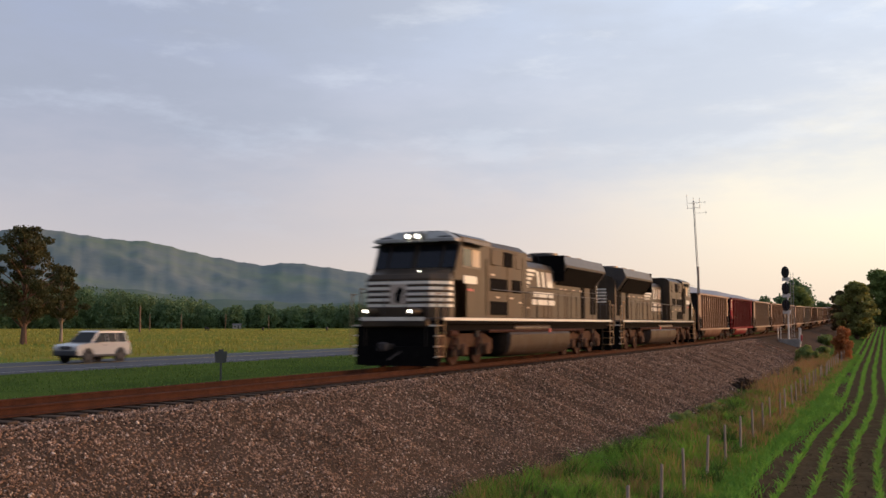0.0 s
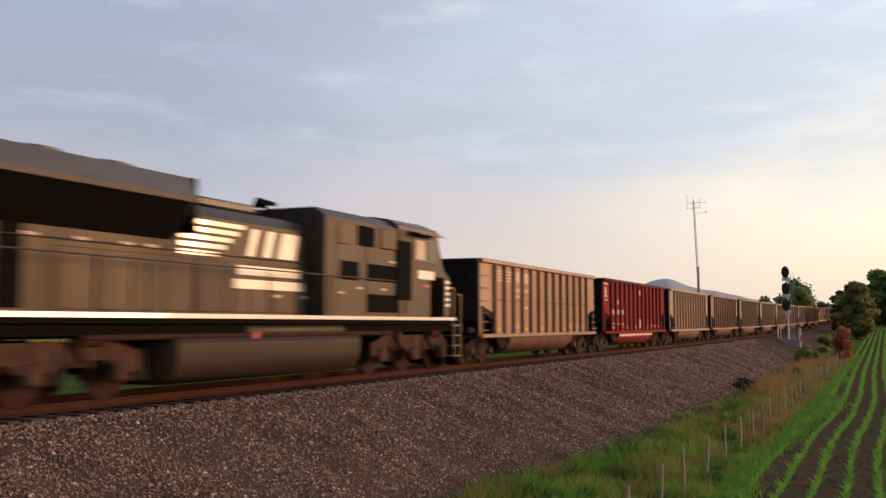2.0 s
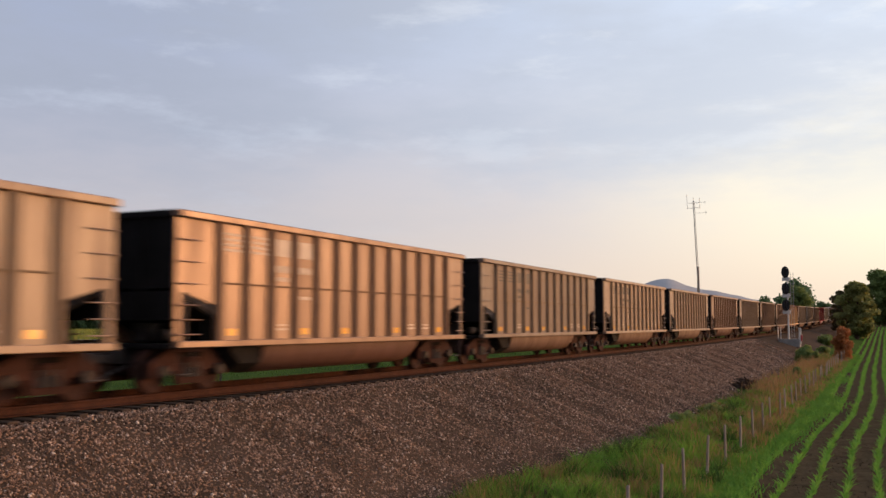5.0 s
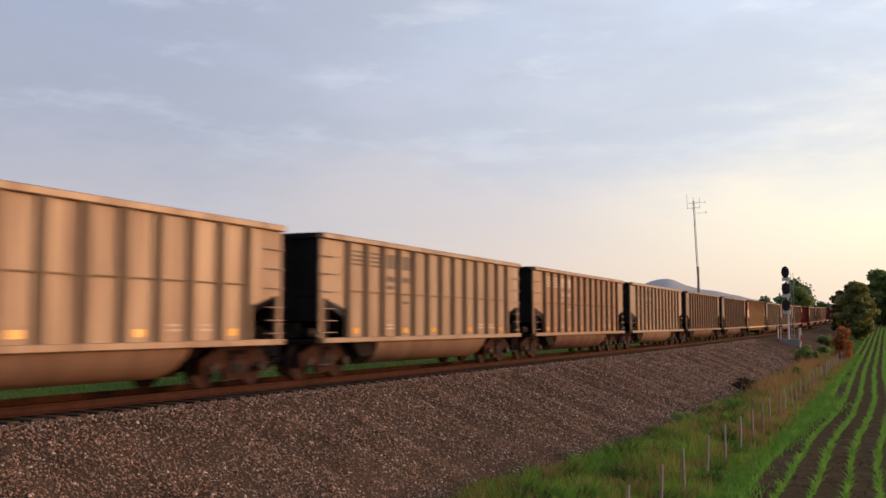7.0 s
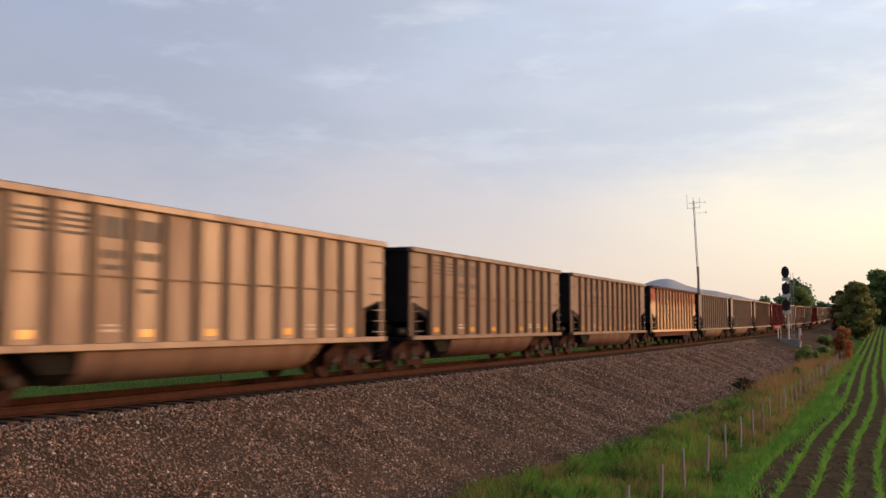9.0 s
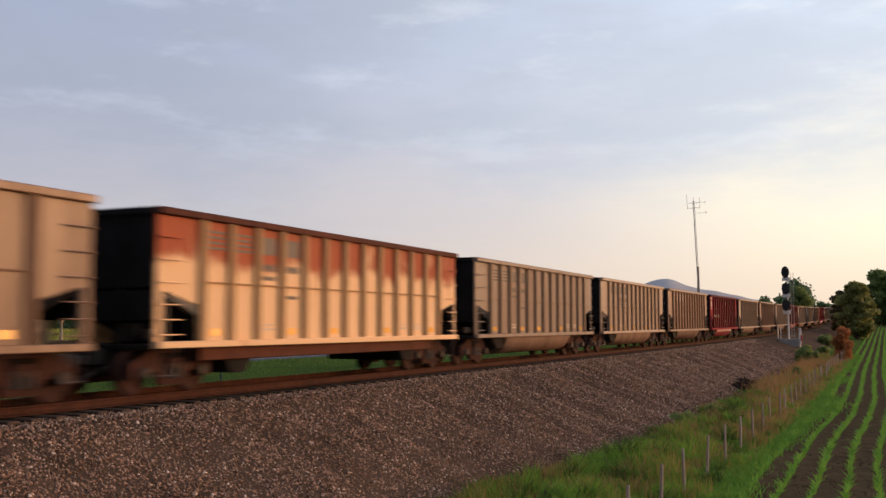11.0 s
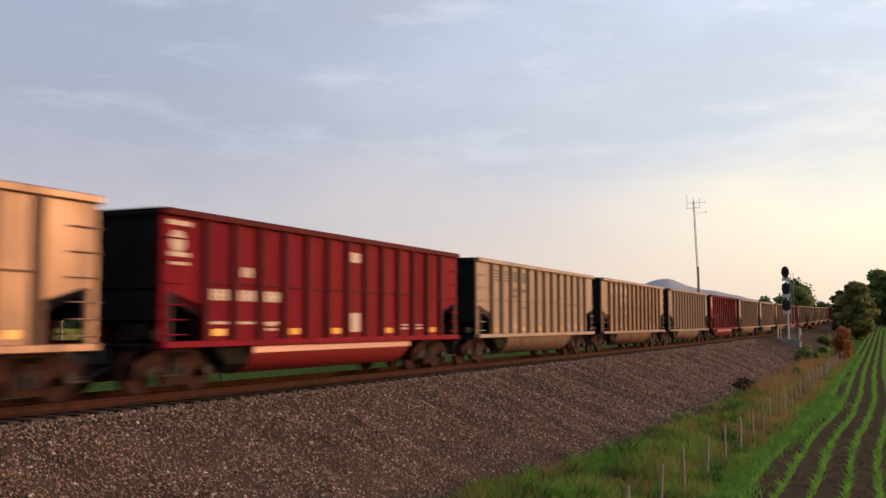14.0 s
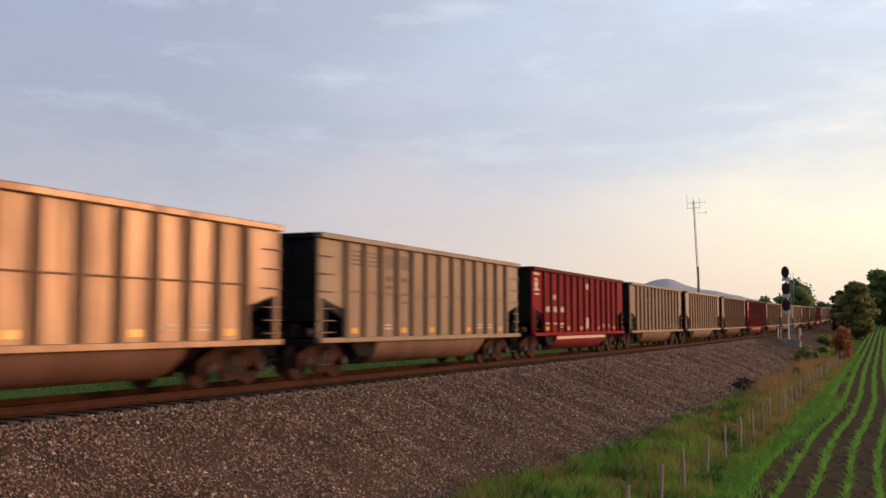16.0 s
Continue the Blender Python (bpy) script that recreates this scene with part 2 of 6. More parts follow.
def bed_z(x, y):
    """Top of the ballast."""
    d = np.abs(x - TRACK_X)
    right = x > TRACK_X
    top = -0.25 - 0.03 * np.clip((d - 1.35) / 0.4, 0, 1)
    toe = np.where(right, toe_x(y) - TRACK_X, 3.9)
    drop = np.where(right, -2.42, -0.85)
    f = np.clip((d - 1.75) / (toe - 1.75), 0, 1)
    z = top * (1 - f) + drop * f + 0.10 * np.sin(f * math.pi) * np.where(right, 1, 0)
    lump = 0.05 * np.sin(y * 0.9 + x * 2.0) * np.sin(y * 0.37 + 1.0) + 0.04 * np.sin(y * 2.3 - x * 1.4) + 0.045 * np.sin(y * 1.5 - x * 1.0 + np.sin(y * 0.3)) * smooth01((y - 16) / 12)
    run = (x - TRACK_X) * 0.55
    wash = 0
    for wave, turn, deep in ((1.05, 0.4, 0.075), (1.83, 2.1, 0.06), (3.1, 4.0, 0.04), (5.3, 1.2, 0.025)):
        wash = wash - deep * np.clip(np.sin((y - run) * wave + turn + 0.7 * np.sin(y * 0.31 + turn)), 0, 1) ** 3
    lump = lump + np.where(right, wash, 0) * smooth01((y - 13) / 9) * np.sin(np.clip(f * 1.15, 0, 1) * math.pi) ** 0.5
    far_field = np.where(right, 7.5e-5 * np.clip(y - 40, 0, 225) ** 2 * f, 0)
    z = z + RAIL_Z * (1 - f)
    return z + lump * np.clip((d - 1.8) / 0.6, 0, 1) + rise(y) * (1 - f * right) + far_field


def build_ballast(m_bed, m_stone):
    xs = np.concatenate([np.arange(-18.5, -16, 0.4), np.arange(-16, -7.4, 0.2)])
    ys = np.concatenate([np.geomspace(1, 400, 30) * -1, np.arange(0, 90, 0.35), np.geomspace(90.5, 900, 90)])
    ys.sort()
    b = grid("ballast_bed", xs, ys, bed_z, m_bed)
    tagged(b, "grey-brown crushed stone ballast embankment under the track", "ballast", kind="structure")
    # loose stones over the near slope
    rng = np.random.default_rng(5)
    n = 200000
    y = 7.0 + 100 * rng.random(n) ** 2.0
    x = TRACK_X - 1.9 + rng.random(n) ** 0.9 * 8.7
    toe = toe_x(y) - 0.05
    keep = x < toe + rng.normal(0, 0.25, n)
    on_rail = np.abs(np.abs(x - TRACK_X) - GAUGE) < 0.13
    x, y = x[keep & ~on_rail], y[keep & ~on_rail]
    n = len(x)
    r = 0.0145 + 0.022 * rng.random(n) ** 2.4 + 0.012 * (y / 60)
    base = np.array([(1, 0, 0), (-1, 0, 0), (0, 1, 0), (0, -1, 0), (0, 0, 1), (0, 0, -1)], dtype=float)
    tri = np.array([(0, 2, 4), (2, 1, 4), (1, 3, 4), (3, 0, 4), (2, 0, 5), (1, 2, 5), (3, 1, 5), (0, 3, 5)])
    v = base[None] * (0.65 + 0.7 * rng.random((n, 6, 1))) + rng.normal(0, 0.22, (n, 6, 3))
    a = rng.random(n) * 6.28
    ca, sa = np.cos(a)[:, None], np.sin(a)[:, None]
    v = np.stack([v[..., 0] * ca - v[..., 1] * sa, v[..., 0] * sa + v[..., 1] * ca, v[..., 2] * 0.8], -1) * r[:, None, None]
    z = bed_z(x, y) + r * 0.15
    v += np.stack([x, y, z], -1)[:, None, :]
    f = tri[None] + (np.arange(n) * 6)[:, None, None]
    s = quick("ballast_stones", v.reshape(-1, 3), f.reshape(-1, 3), m_stone)
    tagged(s, "loose crushed grey and rust-brown ballast stones", "gravel", kind="stuff")


def rail_path(x, zs, name, outline, material, label):
    """A profile (x, z) swept along the track."""
    ys = np.concatenate([[-400, -100], np.arange(-20, 60, 10.0), np.arange(60, 900, 20.0)])
    rings = [[(x + u, float(y), w + zs + float(rise(y))) for u, w in outline] for y in ys]
    ob = part(name, MB().loft([r[::-1] for r in rings]), material)
    tagged(ob, label, "rail", "rails of the track", "structure")
    return ob


def build_track(m_rail, m_tie):
    prof = [(-0.075, -0.17), (0.075, -0.17), (0.075, -0.155), (0.012, -0.13), (0.012, -0.045), (0.036, -0.035), (0.036, -0.004), (0.028, 0.0),
            (-0.028, 0.0), (-0.036, -0.004), (-0.036, -0.035), (-0.012, -0.045), (-0.012, -0.13), (-0.075, -0.155)]
    for sx in (-GAUGE, GAUGE):
        rail_path(TRACK_X + sx, RAIL_Z, "rail", prof, m_rail, "rust-brown steel rail on wooden ties")
    tie = None
    base = new("railway_ties")
    tagged(base, "weathered dark wooden railway ties set in ballast", "railway ties", kind="structure")
    i, y = 0, 4.0
    rng = random.Random(3)
    while y < 170:
        at = pose(TRACK_X + rng.uniform(-0.04, 0.04), y, -0.275 + RAIL_Z + float(rise(y)), 0, 0, rng.uniform(-0.8, 0.8))
        if tie is None:
            tie = part("tie", MB().box((0, 0, 0), (2.6, 0.23, 0.18), 0.015), m_tie, base, at=at)
        else:
            share("tie", tie, base, at)
        y += 0.53
        i += 1


def build_road(m_asphalt, m_line):
    ys = np.concatenate([-np.geomspace(600, 10, 20), np.geomspace(10, 700, 40)])
    xs = np.array([-47.2, -47.0, -44.5, -42.0, -39.5, -37.2, -37.0])
    z = lambda x, y: np.where((x < -47.1) | (x > -37.1), -0.85, -0.70 + 0.02 * (1 - np.abs(x + 42.1) / 5)) + rise(y) * smooth01((x + 70) / 45)
    r = grid("road", xs, ys, z, m_asphalt)
    tagged(r, "two-lane grey asphalt country road through grass", "road", kind="structure")
    for x in (-46.6, -37.6, -42.2, -42.0):
        l = grid("road_line", np.array([x - 0.06, x + 0.06]), ys, lambda a, y: -0.665 + 0.0 * a + rise(y) * smooth01((a + 70) / 45), m_line if x not in (-42.2, -42.0) else M_YELLOW)
        tagged(l, "painted line on the asphalt", "road marking", kind="structure")


M_YELLOW = mat("yellow_paint", (0.6, 0.38, 0.04), rough=0.6, scale=2, bump=0.1)
M_BALLAST = mat("ballast_bed", (0.095, 0.064, 0.045), (0.045, 0.031, 0.022), rough=0.95, spec=0.02, scale=1.2, fine=26, bump=1.0, dirt=(0.10, 0.066, 0.048), dirt_amount=0.5)


def stone_mat():
    m = bpy.data.materials.new("ballast_stone")
    m.use_nodes = True
    k = Nodes(m.node_tree)
    geo = k.add("ShaderNodeNewGeometry")
    rnd = geo.outputs["Random Per Island"]
    co = k.add("ShaderNodeTexCoord").outputs["Object"]
    c = k.mix(rnd, (0.05, 0.032, 0.025), (0.46, 0.30, 0.215))
    c = k.mix(k.math("MULTIPLY", k.ramp(k.noise(co, 0.6, 4.0), 0.4, 0.65), 0.5), c, (0.25, 0.145, 0.092))
    c = k.mix(k.ramp(k.math("FRACT", k.math("MULTIPLY", rnd, 17.3)), 0.90, 0.99), c, (0.68, 0.53, 0.42))
    bs = k.add("ShaderNodeBsdfPrincipled", Roughness=0.85)
    bs.inputs["Specular IOR Level"].default_value = 0.05
    k.link(c, bs.inputs["Base Color"])
    out = k.add("ShaderNodeOutputMaterial")
    k.link(bs.outputs[0], out.inputs[0])
    return m


M_STONE = stone_mat()
M_RAIL = mat("rusty_rail", (0.082, 0.033, 0.020), (0.045, 0.020, 0.0135), rough=0.75, spec=0.05, scale=3, fine=30, bump=0.2)
M_TIE = mat("tie_wood", (0.10, 0.07, 0.052), (0.05, 0.036, 0.028), rough=0.9, spec=0.05, scale=4, fine=30, stretch=(0.3, 3, 3), rand=0.4)
M_ASPHALT = mat("asphalt", (0.11, 0.11, 0.12), (0.075, 0.075, 0.083), rough=0.85, spec=0.15, scale=0.5, fine=12, bump=0.3)
M_LINE = mat("white_line", (0.55, 0.55, 0.52), (0.4, 0.4, 0.38), rough=0.7, scale=1.5, bump=0.1)
build_ground()
build_ballast(M_BALLAST, M_STONE)
build_track(M_RAIL, M_TIE)
build_road(M_ASPHALT, M_LINE)

# ---------------------------------------------------------------- the train
def alu(name, col, col2, dirt, rough, metal, amount, spec=0.12):
    """Painted or bare metal car side: upright streaks of dirt, dust towards the sill."""
    return mat(name, col, col2, spec=spec, rough=rough, metal=metal, scale=0.8, fine=14, bump=0.12, dirt=dirt, dirt_amount=amount, stretch=(1.0, 3.0, 0.45), rand=0.18)


M_TAN = alu("dusty_tan_paint", (0.345, 0.232, 0.158), (0.28, 0.184, 0.123), (0.23, 0.13, 0.083), 0.38, 0.0, 0.55, 0.40)
M_TUB = alu("dirty_tan_tub", (0.24, 0.145, 0.098), (0.185, 0.11, 0.074), (0.13, 0.073, 0.048), 0.5, 0.0, 0.6, 0.2)
M_BROWNTUB = alu("dirty_red_brown_tub", (0.165, 0.082, 0.058), (0.125, 0.062, 0.043), (0.085, 0.042, 0.03), 0.5, 0.0, 0.6, 0.2)
M_GREY = alu("weathered_grey_side", (0.25, 0.176, 0.130), (0.20, 0.138, 0.10), (0.18, 0.106, 0.072), 0.38, 0.0, 0.55, 0.26)
M_ALU = alu("bare_aluminium_side", (0.315, 0.185, 0.118), (0.25, 0.143, 0.09), (0.165, 0.082, 0.047), 0.33, 0.1, 0.5, 0.38)
M_BROWN = alu("brown_dusted_side", (0.235, 0.145, 0.10), (0.18, 0.11, 0.075), (0.115, 0.062, 0.04), 0.38, 0.0, 0.55, 0.26)
M_RED = alu("maroon_paint", (0.29, 0.013, 0.028), (0.22, 0.011, 0.022), (0.12, 0.014, 0.014), 0.6, 0.0, 0.45, 0.04)
M_REDTUB = alu("glossy_maroon_tub", (0.30, 0.02, 0.02), (0.24, 0.016, 0.018), (0.18, 0.03, 0.025), 0.3, 0.0, 0.3)
M_REDTUB.node_tree.nodes["Principled BSDF"].inputs["Specular IOR Level"].default_value = 0.7
def rib_mat(name, col):
    return mat(name, col, tuple(c * 0.7 for c in col), rough=0.7, spec=0.1, scale=0.9, fine=14, bump=0.15, stretch=(1, 3, 0.5))


def rusty_mat():
    """Pale paint, rusted through in ragged patches on the upper half."""
    m = bpy.data.materials.new("rust_streaked_paint")
    m.use_nodes = True
    k = Nodes(m.node_tree)
    co = k.add("ShaderNodeTexCoord").outputs["Object"]
    sep = k.add("ShaderNodeSeparateXYZ")
    k.link(co, sep.inputs[0])
    patch = k.noise(co, 1.15, 6.0, 0.62, (1.0, 1.0, 0.5))
    streak = k.noise(co, 4.0, 5.0, 0.6, (1.0, 1.6, 0.25))
    high = k.ramp(sep.outputs[2], 2.45, 3.25)
    f = k.ramp(k.math("ADD", k.math("ADD", k.math("MULTIPLY", patch, 0.7), k.math("MULTIPLY", streak, 0.5)), k.math("MULTIPLY", high, 0.30)), 0.70, 0.88)
    pale = k.mix(streak, (0.86, 0.58, 0.33), (0.74, 0.47, 0.25))
    c = k.mix(f, pale, k.mix(patch, (0.26, 0.050, 0.022), (0.42, 0.10, 0.04)))
    bs = k.add("ShaderNodeBsdfPrincipled", Roughness=0.6)
    bs.inputs["Specular IOR Level"].default_value = 0.15
    k.link(c, bs.inputs["Base Color"])
    out = k.add("ShaderNodeOutputMaterial")
    k.link(bs.outputs[0], out.inputs[0])
    return m


M_RIB_TAN = rib_mat("dusty_olive_rib", (0.285, 0.195, 0.125))
M_RIB_BROWN = rib_mat("dark_brown_rib", (0.225, 0.133, 0.084))
M_RIB_RUST = rib_mat("rust_stained_rib", (0.42, 0.26, 0.13))
M_RIB_RED = rib_mat("dark_maroon_rib", (0.13, 0.014, 0.017))
# Near black: shade on car ends, slope sheets and tub fronts is in the colour.
M_END = mat("shade_black_end", (0.012, 0.0105, 0.010), (0.02, 0.017, 0.016), rough=0.8, spec=0.08, scale=1.5, bump=0.2)
M_OPENING = mat("opening_black", (0.012, 0.009, 0.008), rough=0.9, spec=0.05, scale=4, bump=0.2)
M_TRUCK = mat("dusty_cast_steel", (0.078, 0.034, 0.026), (0.040, 0.020, 0.0155), spec=0.06, rough=0.8, scale=3, fine=25, bump=0.4)
M_WHEEL = mat("wheel_steel", (0.058, 0.027, 0.021), (0.036, 0.018, 0.015), rough=0.8, spec=0.1, metal=0.0, scale=5, bump=0.2)
M_COUPLER = mat("coupler_steel", (0.05, 0.035, 0.03), (0.03, 0.022, 0.02), rough=0.75, scale=6, bump=0.3)
M_DECAL_DARK = mat("faded_black_lettering", (0.06, 0.05, 0.045), (0.10, 0.08, 0.065), rough=0.6, scale=6, bump=0.0)
M_DECAL_WHITE = mat("white_lettering", (0.62, 0.50, 0.40), (0.48, 0.37, 0.29), rough=0.5, scale=6, bump=0.0)
M_REFLECT = mat("orange_reflector", (1.0, 0.50, 0.03), (0.95, 0.40, 0.02), rough=0.25, scale=10, bump=0.0, coat=0.5)
M_GRAFFITI = mat("red_spray_paint", (0.55, 0.07, 0.07), (0.45, 0.10, 0.09), rough=0.6, scale=5, bump=0.0)
M_RUSTY = rusty_mat()
M_BAND = mat("maroon_highlight_gloss", (0.42, 0.06, 0.035), (0.36, 0.05, 0.03), rough=0.3, spec=0.55, coat=0.35, scale=0.5, fine=4, bump=0.02)
M_RUSTBAR = mat("rusted_beam", (0.12, 0.042, 0.026), (0.07, 0.026, 0.018), rough=0.75, spec=0.1, scale=1.5, bump=0.2)
M_COAL = mat("car_interior", (0.10, 0.08, 0.065), (0.05, 0.045, 0.04), rough=0.9, scale=2, bump=0.4)

HALF = 7.22          # half the length of a car's body
SIDE = 1.50          # half its width over the sheets
SILL, TOP = 1.22, 3.85
RIBS = [-5.86 + i * 11.72 / 12 for i in range(13)]
WHEEL_R = 0.46


def wheelset(parent, y, r=WHEEL_R):
    w = MB()
    for s in (-1, 1):
        w.lathe((s * 0.755, 0, 0), "x", [(-0.07, 0.02), (-0.07, r * 0.5), (-0.05, r * 0.82), (-0.065, r + 0.025), (-0.035, r + 0.025), (-0.03, r), (0.065, r - 0.008), (0.065, r * 0.84), (0.03, r * 0.72), (0.03, r * 0.4), (0.07, r * 0.3), (0.07, 0.02)], 24)
        for i in range(3):
            a = 2 * math.pi * i / 3
            w.box((s * 0.83, math.cos(a) * r * 0.16, math.sin(a) * r * 0.16), (0.03, 0.05, 0.05))
    w.tube((-0.75, 0, 0), (0.75, 0, 0), 0.09, n=10)
    return part("wheelset", w, M_WHEEL, parent, at=pose(0, y, r))


def freight_truck(parent, y):
    """Bolster with side frames, springs, and two turning wheelsets."""
    b = MB().box((0, 0, 0.62), (2.3, 0.42, 0.24), 0.04).tube((0, 0, 0.7), (0, 0, 0.98), 0.3, n=12)
    t = part("truck", b, M_TRUCK, parent, at=pose(0, y, RAIL_Z))
    out = [(-1.22, 0.34), (-1.22, 0.64), (-0.98, 0.76), (-0.58, 0.97), (0.58, 0.97), (0.98, 0.76), (1.22, 0.64), (1.22, 0.34), (0.96, 0.32), (0.74, 0.46), (0.52, 0.46), (0.40, 0.18), (-0.40, 0.18), (-0.52, 0.46), (-0.74, 0.46), (-0.96, 0.32)]
    for s in (-1, 1):
        part("side_frame", MB().prism(out, s * 1.0 - 0.07, s * 1.0 + 0.07), M_TRUCK, t, smooth=False)
        sp = MB()
        for i in (-0.19, 0.0, 0.19):
            sp.tube((s * 1.09, i, 0.32), (s * 1.09, i, 0.62), 0.07, n=10)
        part("spring_nest", sp, M_COUPLER, t)
        # dark plate in place of the shaded opening through the frame
        part("frame_window", MB().prism([(-0.30, 0.62), (0.30, 0.62), (0.36, 0.84), (-0.36, 0.84)], s * 1.073 - 0.006, s * 1.073 + 0.006), M_OPENING, t, "dark plate for the shaded window of the side frame", smooth=False)
        part("brake_beam", MB().tube((s * 0.98, -0.42, 0.36), (s * 0.98, 0.42, 0.36), 0.05, n=6), M_TRUCK, t)
        for j in (-0.89, 0.89):
            part("bearing", MB().tube((s * 1.0, j, 0.46), (s * 1.17, j, 0.46), 0.13, 0.11, n=12), M_COUPLER, t)
    for j in (-0.89, 0.89):
        wheelset(t, j)
    return t


def coupler(parent, y, s):
    m = MB().box((0, y + s * 0.35, 0.86), (0.16, 0.75, 0.17), 0.03).box((0.05, y + s * 0.68, 0.86), (0.3, 0.26, 0.28), 0.05)
    m.tube((0.35, y - s * 0.1, 0.75), (0.22, y + s * 0.7, 0.45), 0.03, n=6)
    return part("coupler", m, M_COUPLER, parent)


def side_outline():
    """The side sheet: its lower corners are cut away over the trucks."""
    return [(-5.92, SILL), (5.92, SILL), (5.92, 1.95), (6.95, 2.22), (6.95, SILL), (HALF, SILL), (HALF, TOP), (-HALF, TOP), (-HALF, SILL), (-6.95, SILL), (-6.95, 2.22), (-5.92, 1.95)]


def coal_car(paint, tub_paint, rib_paint, decal, chord=None, glossy=False, tub=True, logo=True, graffiti=False, seed=0, label=""):
    rng = random.Random(seed)
    car = new("coal_car")
    tagged(car, label, "railway wagon", "coal cars of the train")
    for s in (-1, 1):
        body = part("side_panel", MB().prism(side_outline(), s * SIDE - 0.03, s * SIDE + 0.03), paint, car, smooth=False)
        rib0 = None
        for y in RIBS:
            if rib0 is None:
                rb = MB().prism([(-0.085, SILL), (0.085, SILL), (0.085, TOP - 0.1), (-0.085, TOP - 0.1)], 0.032, 0.032 + 0.095)
                rib0 = part("rib", rb, rib_paint, car, at=pose(s * SIDE if s > 0 else -SIDE - 0.159, y, 0), smooth=False)
            else:
                share("rib", rib0, car, pose(s * SIDE if s > 0 else -SIDE - 0.159, y, 0))
        part("top_chord", MB().box((s * (SIDE + 0.045), 0, TOP - 0.03), (0.21, 2 * HALF + 0.06, 0.15), 0.02), chord or paint, car)
        part("side_sill", MB().box((s * (SIDE + 0.05), 0, SILL - 0.06), (0.20, 2 * HALF, 0.14), 0.015), paint, car)
        part("seam", MB().box((s * (SIDE + 0.05), 0, 2.45), (0.045, 11.6, 0.035)), rib_paint, car)
        # ladders and end posts
        for e in (-1, 1):
            for z in (1.36, 1.66, 1.96, 2.4, 2.85, 3.3):
                part("grab_iron", MB().tube((s * (SIDE + 0.1), e * 6.55, z), (s * (SIDE + 0.1), e * 7.2, z), 0.016, n=6), paint, car)
            part("end_post", MB().box((s * (SIDE + 0.03), e * 6.98, 1.72), (0.10, 0.10, 1.0), 0.01), M_COUPLER, car)
            part("step", MB().tube((s * 1.5, e * 6.6, 0.55), (s * 1.5, e * 7.1, 0.55), 0.02, n=6).tube((s * 1.5, e * 6.6, 0.55), (s * 1.5, e * 6.6, 1.15), 0.015, n=6).tube((s * 1.5, e * 7.1, 0.55), (s * 1.5, e * 7.1, 1.15), 0.015, n=6), M_COUPLER, car)
    for e in (-1, 1):
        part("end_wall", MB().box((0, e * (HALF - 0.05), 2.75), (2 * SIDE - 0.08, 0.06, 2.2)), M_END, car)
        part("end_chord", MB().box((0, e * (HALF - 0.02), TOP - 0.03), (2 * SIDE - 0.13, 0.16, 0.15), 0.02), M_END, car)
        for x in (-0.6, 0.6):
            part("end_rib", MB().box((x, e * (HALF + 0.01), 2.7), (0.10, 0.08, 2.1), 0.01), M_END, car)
        # floor sheet sloping down behind the trucks, near black for the shade there
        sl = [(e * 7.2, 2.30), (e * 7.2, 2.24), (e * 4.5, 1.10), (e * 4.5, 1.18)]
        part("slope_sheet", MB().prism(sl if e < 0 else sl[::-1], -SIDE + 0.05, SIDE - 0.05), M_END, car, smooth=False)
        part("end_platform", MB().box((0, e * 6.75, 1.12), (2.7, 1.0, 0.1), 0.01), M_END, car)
        part("draft_sill", MB().box((0, e * 6.2, 0.93), (0.45, 2.6, 0.34), 0.02), M_COUPLER, car)
        part("air_reservoir", MB().lathe((0, 0, 0), "x", [(-0.28, 0.02), (-0.26, 0.10), (-0.22, 0.13), (0.22, 0.13), (0.26, 0.10), (0.28, 0.02)], 12), M_COUPLER, car, at=pose(0.85, e * 6.475, 1.35, 0, 0, 90))
        part("brake_valve", MB().box((0.2, e * 6.5, 1.4), (0.5, 0.4, 0.4), 0.04), M_COUPLER, car)
        part("brake_rod", MB().tube((1.2, e * 5.9, 1.25), (1.2, e * 5.9, 1.9), 0.03, n=6), M_COUPLER, car)
        coupler(car, e * 7.3, e)
        freight_truck(car, e * 6.15)
    part("floor", MB().box((0, 0, 1.14), (2 * SIDE - 0.08, 9.2, 0.06)), M_COAL, car)
    if tub:
        for s in (-1, 1):
            sec = [(s * 0.25, 1.13), (s * 0.25, 0.46), (s * 0.70, 0.44), (s * 1.04, 0.47), (s * 1.26, 0.57), (s * 1.40, 0.74), (s * 1.47, 0.92), (s * 1.48, 1.13)]
            m = MB().loft([[(x * f, y, 1.15 - (1.15 - z) * g) for x, z in (sec if s < 0 else sec[::-1])] for y, f, g in ((-4.06, 0.995, 0.9), (-4.0, 1, 1), (3.55, 1, 1), (3.8, 0.995, 0.9), (4.0, 0.985, 0.66), (4.1, 0.97, 0.4))])
            part("tub", m, tub_paint, car)
            if glossy:
                # added strip, brighter than the tub and tilted to catch the sky's highlight
                band = [(s * 1.44, 0.93), (s * 1.525, 0.93), (s * 1.495, 1.13), (s * 1.44, 1.13)]
                part("tub_band", MB().prism(band[::-1] if s > 0 else band, -4.05, 3.8, axis=1), M_BAND, car, "glossy maroon strip added for the tub's upper highlight", smooth=False)
